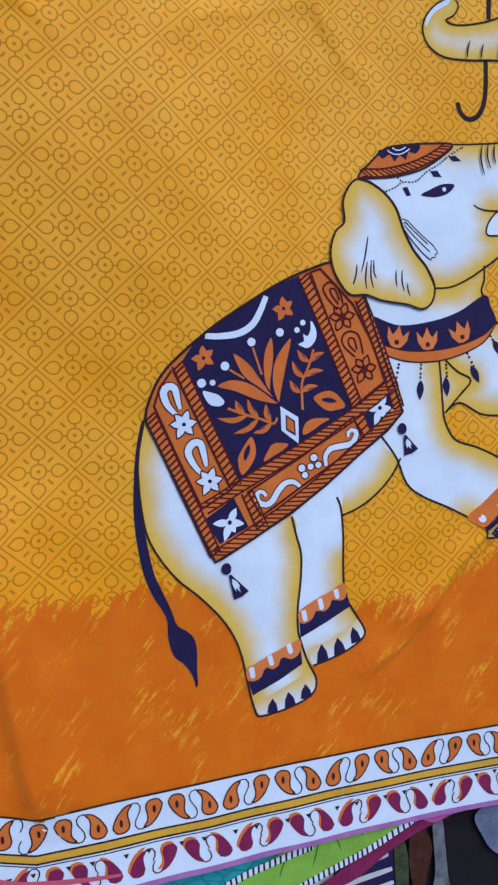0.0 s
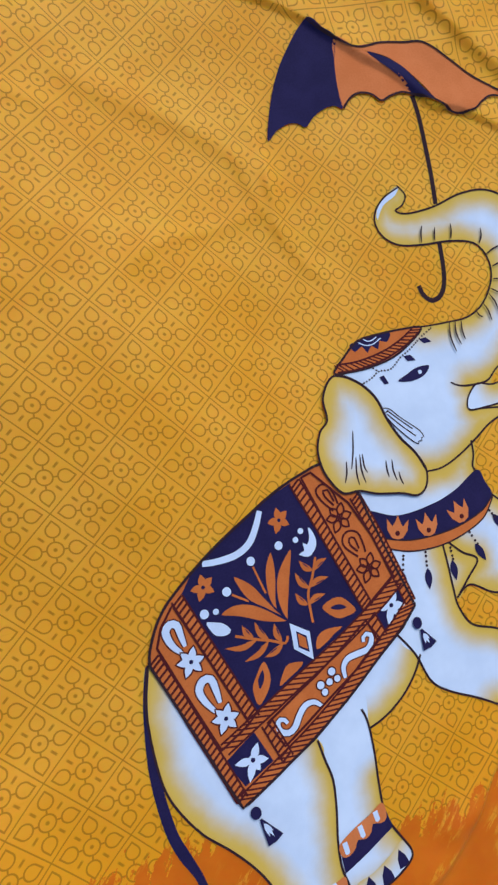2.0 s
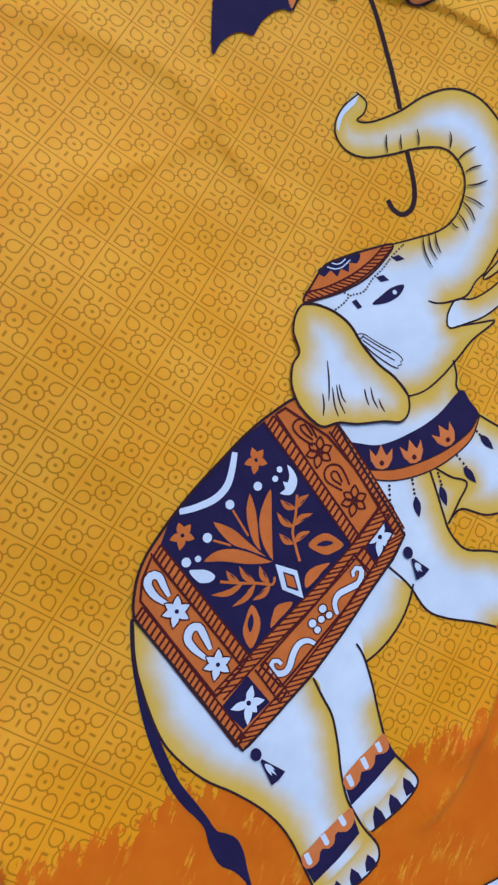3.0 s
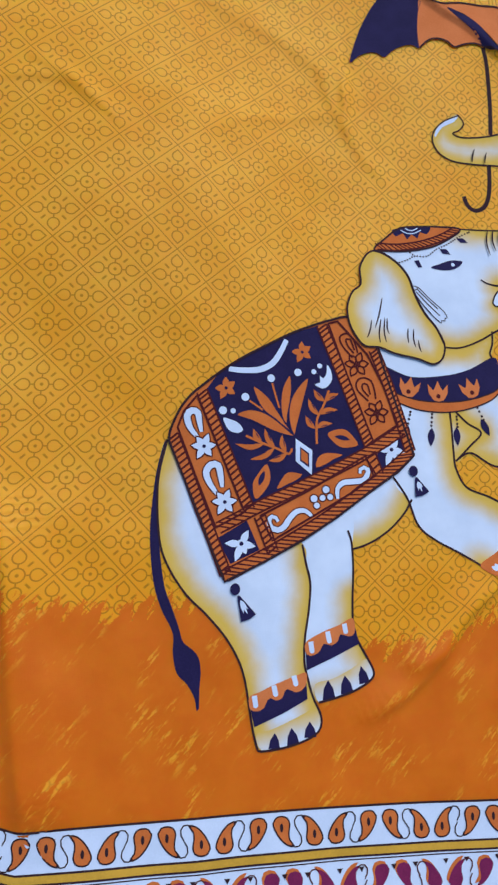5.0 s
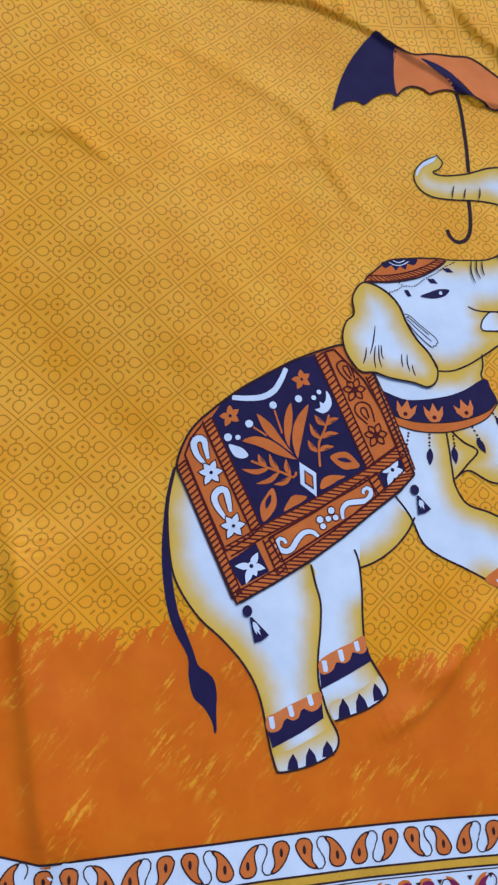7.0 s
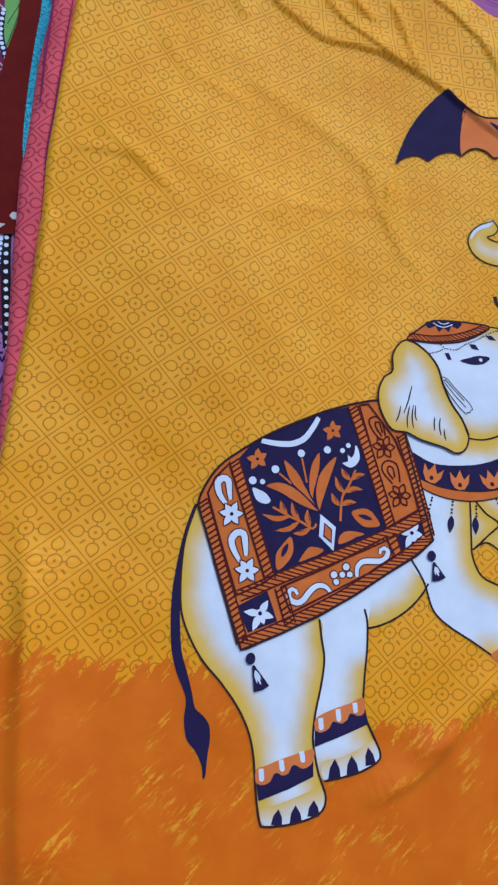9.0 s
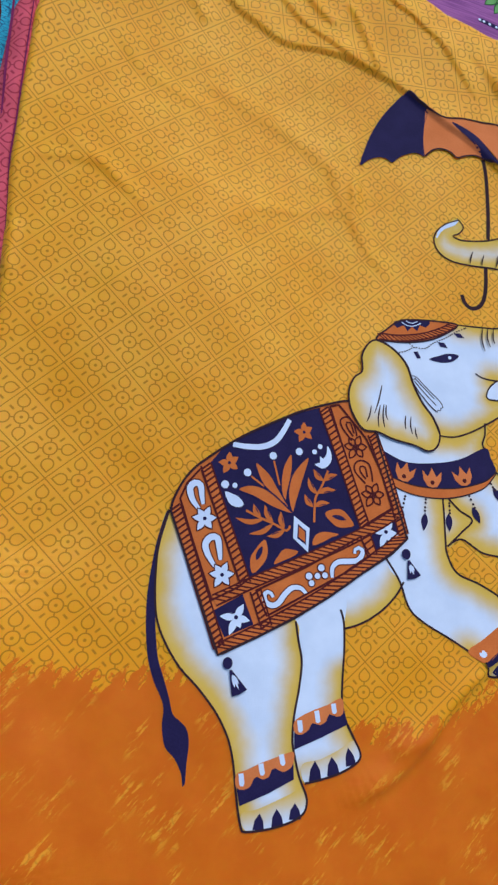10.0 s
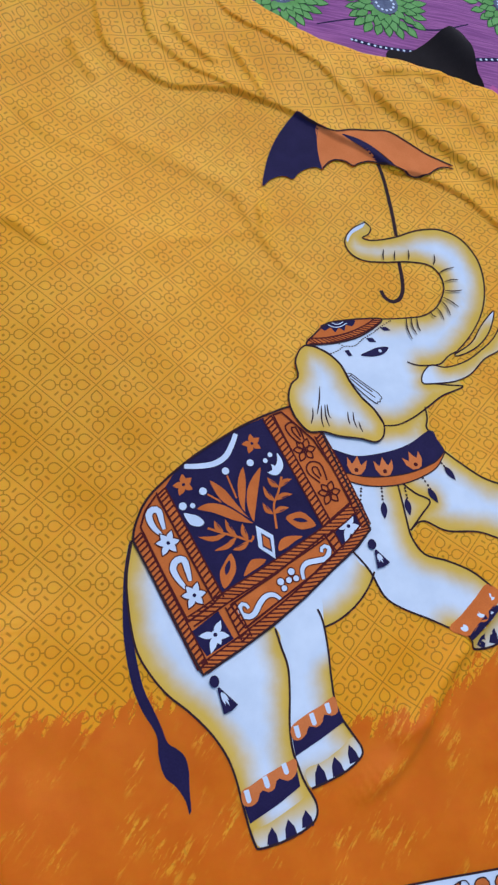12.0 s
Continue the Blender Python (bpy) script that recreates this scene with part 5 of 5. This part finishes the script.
# thin plum line along the pink sheet, beside the yellow one's edge
stroke("edge_line", [(-0.2893, 0.7719), (-0.291, 0.6555), (-0.2917, 0.5794), (-0.2931, 0.5302), (-0.2894, 0.4757), (-0.2864, 0.4077)], 0.0022, PLUM, pink, 0, 0.5, ground=lambda u, v: np.full(u.shape, 0.0225))
fabric("turquoise_fabric", [(-0.3364, 0.8142), (-0.3048, 0.8234), (-0.3046, 0.7676), (-0.3102, 0.703), (-0.311, 0.6334), (-0.3129, 0.5745), (-0.3158, 0.5292), (-0.3211, 0.5201), (-0.3262, 0.5591), (-0.3291, 0.6205), (-0.3301, 0.6846), (-0.3297, 0.7515)], CYAN, 0.0075, "narrow turquoise fabric edge with dark crackle lines", swell=0.0006, smooth=True)
wine = fabric("wine_red_fabric", [(-0.3592, 0.8075), (-0.3119, 0.8213), (-0.3113, 0.7116), (-0.3129, 0.5745), (-0.3142, 0.5097), (-0.3114, 0.4634), (-0.3089, 0.4199), (-0.3784, 0.4087), (-0.3851, 0.4485), (-0.3576, 0.5003), (-0.3603, 0.5554), (-0.3657, 0.62), (-0.3628, 0.6718), (-0.3558, 0.7174)], WINE, 0.006, "plain wine red cotton fabric with two white leaf prints")
wg = lying(0.006)
for a, b, w in (((-0.3261, 0.4416), (-0.3149, 0.4431), 0.010), ((-0.3458, 0.4229), (-0.3293, 0.4298), 0.007)):
    group_of("leaf_print", [leaf(*a, *b, w)], GREY, wine, 2, wg)
# patterned fabric below the wine red one
pg = lying(0.003)
zig = fabric("zigzag_fabric", [(-0.62, -0.30), (-0.235, -0.30), (-0.235, 1.2), (-0.62, 1.2)], PLUM, 0.003, "plum and lilac fabric printed with zigzags and dots")
for a, b, w, n in (((-0.3794, 0.7463), (-0.3668, 0.6211), 0.014, 9), ((-0.3873, 0.7441), (-0.3782, 0.6182), 0.014, 9), ((-0.3680, 0.6290), (-0.3596, 0.5340), 0.013, 8), ((-0.4016, 0.7225), (-0.3795, 0.5295), 0.014, 13)):
    zigzag(zig, a, b, w, n, 0.0016, GREY, 1, pg)
fill("leaf_print", [(-0.3757, 0.775), (-0.3553, 0.7808), (-0.3523, 0.7317), (-0.3546, 0.7001), (-0.3597, 0.6743), (-0.3693, 0.6962), (-0.3732, 0.726)], MINT, zig, 2, ground=pg)
for a, b in (((-0.3537, 0.7447), (-0.3639, 0.6808)), ((-0.3536, 0.7581), (-0.3677, 0.7143)), ((-0.3520, 0.7099), (-0.3581, 0.6695))):
    stroke("leaf_vein_print", [a, b], 0.0014, DARKLEAF, zig, 3, ground=pg)
dotted(zig, [(-0.3751, 0.7344), (-0.3752, 0.7122), (-0.3726, 0.6909), (-0.3678, 0.6774), (-0.3622, 0.6633)], 0.0078, 0.0028, 2, pg, NAVY, 0.009)
dotted(zig, [(-0.3555, 0.7534), (-0.355, 0.731), (-0.3552, 0.7132), (-0.3567, 0.6864)], 0.0075, 0.0018, 4, pg)
dotted(zig, [(-0.3578, 0.5519), (-0.3573, 0.532), (-0.3562, 0.5085)], 0.0065, 0.0024, 2, pg, NAVY, 0.008)
fill("green_band_print", [(-0.3613, 0.4194), (-0.3347, 0.4246), (-0.3328, 0.3916), (-0.3297, 0.3558), (-0.3481, 0.3383)], MINT, zig, 1, smooth=False, ground=pg)
dotted(zig, [(-0.332, 0.4154), (-0.3309, 0.392), (-0.3301, 0.3666), (-0.3287, 0.3417), (-0.3268, 0.3138)], 0.0066, 0.0026, 3, pg, NAVY, 0.0085)
dotted(zig, [(-0.3265, 0.421), (-0.3235, 0.3933), (-0.3187, 0.3578), (-0.3117, 0.3163), (-0.3048, 0.2757)], 0.0105, 0.0027, 3, pg, BLACK, 0.011)
stroke("lilac_band_print", [(-0.3215, 0.422), (-0.3164, 0.38), (-0.3122, 0.3446), (-0.3045, 0.2895)], 0.007, LILAC, zig, 2, ground=pg)
fill("lilac_field_print", [(-0.3559, 0.2745), (-0.3107, 0.3059), (-0.3052, 0.262), (-0.2995, 0.2093), (-0.2951, 0.1581), (-0.289, 0.0964), (-0.282, 0.0372), (-0.3155, 0.034)], LILAC, zig, 1, smooth=False, ground=pg)
for y in (588, 625, 660, 700, 740, 780, 820):
    zigzag(zig, ((-0.3358, 0.2771)[0], (-0.3183, 0.2799)[1] - (y - 600) * 0.00078), ((-0.3030, 0.2823)[0], (-0.3035, 0.2856)[1] - (y - 600) * 0.00078), 0.012, 5, 0.0030, NAVY, 2, pg)
group_of("dot_print", [disc((-0.3148, 0.2804)[0] + 0.004 * (k % 2), (-0.3148, 0.2804)[1] - 0.011 * k, 0.0018, 8) for k in range(16)], NAVY, zig, 3, pg)

# fabrics below the hem
dark = fabric("black_fabric", [(-0.36, -0.31), (-0.36, -0.75), (0.95, -0.75), (0.95, -0.31)], BLACK, 0.003, "black cotton fabric heaped below the hem", wave=0.0015)
teal = fabric("teal_fabric", [(-0.2065, -0.3548), (-0.1492, -0.3535), (-0.0164, -0.3568), (0.0735, -0.3646), (0.0196, -0.3846), (-0.0326, -0.4011), (-0.0785, -0.4311), (-0.2117, -0.4085)], TEAL, 0.017, "teal cotton fabric under the hem", swell=0.0008)
gg = lying(0.0195, 0.001, 0.0)
green = fabric("green_fabric", [(-0.077, -0.4136), (-0.019, -0.3896), (0.0472, -0.365), (0.1285, -0.3505), (0.202, -0.3463), (0.2058, -0.3635), (0.1681, -0.3781), (0.1255, -0.3912), (0.0703, -0.4073), (0.0432, -0.4159), (-0.0035, -0.4324)], LEAF, 0.0195, "bright green fabric strip edged with black and white cord", wave=0.001)
for line in ([(-0.0704, -0.4076), (-0.0189, -0.3883), (0.02, -0.3795), (0.0664, -0.3708)], [(0.0098, -0.4279), (0.0499, -0.4143), (0.0977, -0.3993), (0.1396, -0.3864), (0.206, -0.3608)]):
    stroke("cord", line, 0.0075, WHITE, green, 2, ground=gg)
    pts = smooth_line(line, False, 0.0062)
    bars = []
    for a, b in zip(pts, pts[1:]):
        d = (b - a).normalized()
        bars.append(ribbon_data([(a + b) / 2 + Vector((-d.y, d.x)) * 0.0042 + d * 0.001, (a + b) / 2 - Vector((-d.y, d.x)) * 0.0042 - d * 0.001], 0.0024))
    group_of("cord_bars", bars, INK, green, 3, gg)
# the pleats have no shape: dark green strokes paint the shade in their creases
for a, b in (((0.0650, -0.3940), (0.0777, -0.3550)), ((0.0987, -0.3826), (0.0881, -0.3477)), ((0.1261, -0.3727), (0.1148, -0.3440)), ((0.0262, -0.3974), (0.0419, -0.3596)), ((0.1536, -0.3658), (0.1429, -0.3437))):
    stroke("pleat_shade", [a, b], 0.0016, DARKLEAF, green, 1, 0.6, ground=gg)
fabric("maroon_fabric", [(0.0689, -0.4262), (0.1251, -0.3978), (0.1711, -0.3842), (0.1971, -0.3656), (0.2332, -0.3633), (0.2396, -0.3764), (0.1993, -0.3865), (0.1595, -0.4011), (0.1093, -0.4262)], PLUM, 0.014, "maroon fabric edge along the green strip", smooth=True)
fabric("orchid_fabric", [(0.1938, -0.3622), (0.2341, -0.3498), (0.3621, -0.3384), (0.3759, -0.3695), (0.299, -0.3728), (0.2397, -0.375), (0.2141, -0.3796)], ORCHID, 0.0155, "orchid pink fabric edge below the hem", smooth=True)
striped = fabric("striped_fabric", [(0.0677, -0.4426), (0.0901, -0.4115), (0.1597, -0.3978), (0.1768, -0.4052), (0.1703, -0.4686), (0.1171, -0.5094)], NAVY, 0.008, "navy fabric with pale blue stripes")
sg = lying(0.008)
for line in ([(0.0999, -0.4159), (0.124, -0.413), (0.159, -0.4085)], [(0.1034, -0.4328), (0.1297, -0.4298), (0.1626, -0.427)], [(0.0424, -0.4263), (0.0691, -0.423), (0.0911, -0.4164)], [(0.1215, -0.4481), (0.1423, -0.4465), (0.1635, -0.4436)], [(0.0941, -0.4492), (0.1209, -0.456)]):
    stroke("stripe_print", line, 0.0068, GREY, striped, 1, 0.3, ground=sg)
fabric("olive_fabric", [(0.1668, -0.3961), (0.1781, -0.3953), (0.1826, -0.4236), (0.1773, -0.4703), (0.1661, -0.4675)], plain("olive cotton", (0.055, 0.075, 0.035), (0.025, 0.035, 0.02), scale=90.0), 0.010, "narrow olive fabric fold", smooth=True)
fabric("brown_fabric", [(0.1883, -0.3908), (0.2043, -0.3863), (0.2142, -0.4105), (0.21, -0.4302), (0.1934, -0.4744), (0.1842, -0.4308)], BROWN, 0.009, "brown printed fabric corner", smooth=True)
fabric("grey_fabric", [(0.2162, -0.3801), (0.2278, -0.3793), (0.2299, -0.4142), (0.2316, -0.4562), (0.2371, -0.4855), (0.2098, -0.4785), (0.2153, -0.4383)], plain("dull grey cotton", (0.16, 0.18, 0.22), (0.06, 0.07, 0.09), scale=60.0), 0.011, "pale grey fabric fold", smooth=True)
fabric("blue_grey_fabric", [(0.2745, -0.3827), (0.3449, -0.37), (0.3547, -0.4719), (0.2988, -0.4408), (0.28, -0.4153)], SLATE, 0.010, "pale blue grey fabric corner", smooth=True)

# flowered fabric past the gathered top
lg = lying(0.008, 0.002)
lilac = fabric("flowered_fabric", [(0.0, 0.75), (0.6, 0.2), (1.15, 0.2), (1.15, 1.35), (0.0, 1.35)], LILAC_WEAVE, 0.008, "lilac fabric printed with green leafy flowers and dotted lines", wave=0.002)


def leafy_flower(x, y, r, turn):
    """Three rings of pointed green leaves round a dotted blue eye."""
    k0 = 0
    for ring, (far, count, size) in enumerate(((1.0, 22, 0.36), (0.78, 19, 0.34), (0.56, 15, 0.30))):
        for k in range(count):
            a = turn + 2 * math.pi * (k + 0.5 * (ring % 2)) / count + 0.06 * math.sin(7.0 * k + ring)
            far_k = far * (1 + 0.07 * math.sin(5.0 * k + 2 * ring))
            tip = (x + r * far_k * math.cos(a), y + r * far_k * math.sin(a))
            foot = (x + r * (far_k - size) * math.cos(a), y + r * (far_k - size) * math.sin(a))
            out = (x + r * (far_k + 0.025) * math.cos(a), y + r * (far_k + 0.025) * math.sin(a))
            group_of("leaf_rim_print", [leaf(*foot, *out, r * 0.215)], DARKLEAF, lilac, 2 + ring * 2, lg)
            group_of("flower_leaf_print", [leaf(*foot, *tip, r * 0.165)], MINT, lilac, 3 + ring * 2, lg)
    group_of("flower_eye_print", [disc(x, y, r * 0.30, 20)], SLATE, lilac, 9, lg)
    group_of("eye_dot_print", [disc(x + r * 0.2 * math.cos(k * 0.5236), y + r * 0.2 * math.sin(k * 0.5236), r * 0.032, 8) for k in range(12)], WHITE, lilac, 10, lg)


for q, r, turn in (((0.4299, 0.9896), 0.078, 0.1), ((0.6643, 1.0078), 0.078, 0.5), ((0.2481, 1.0006), 0.078, 0.9), ((0.6398, 0.7084), 0.075, 0.3)):
    leafy_flower(*q, r, turn)
for line in ([(0.3538, 0.9051), (0.3918, 0.8945), (0.4316, 0.89), (0.483, 0.8867)], [(0.5324, 0.8708), (0.5772, 0.876), (0.6329, 0.8763), (0.6868, 0.8575), (0.7476, 0.8353)]):
    dotted(lilac, line, 0.0105, 0.0024, 2, lg, NAVY, 0.008)
for line in ([(0.3006, 0.937), (0.3626, 0.9507), (0.424, 0.9508), (0.5055, 0.9373), (0.5749, 0.953)], [(0.6674, 0.959), (0.7142, 0.9588), (0.7904, 0.9715)], [(0.5514, 0.7978), (0.5768, 0.792), (0.6061, 0.7794)], [(0.6269, 0.7754), (0.6564, 0.7543), (0.7008, 0.7227)]):
    stroke("vine_print", line, 0.0035, NAVY, lilac, 1.5, 0.4, ground=lg)


def black_corner(u, v):
    top, d = (0.5249, 0.8999), (0.55, -0.83)
    across = (u - top[0]) * 0.83 + (v - top[1]) * 0.55
    return 0.012 + 0.022 * np.exp(-((across / 0.03) ** 2))


tagged(fill("black_cloth", [(0.4059, 0.875), (0.4448, 0.8797), (0.4744, 0.8953), (0.5133, 0.9161), (0.544, 0.9262), (0.5521, 0.9062), (0.5492, 0.8691), (0.5487, 0.833), (0.5566, 0.7971), (0.5477, 0.7225), (0.4048, 0.7667)], BLACK, None, 0, True, ground=black_corner), "folded corner of a black cloth", "cloth")
fabric("white_fabric", [(0.6173, 0.7569), (0.6663, 0.7201), (0.7479, 0.6223), (0.6933, 0.4593), (0.6188, 0.5621), (0.6156, 0.6599)], GREY, 0.013, "pale blue white fabric beside the flowered one", smooth=True)
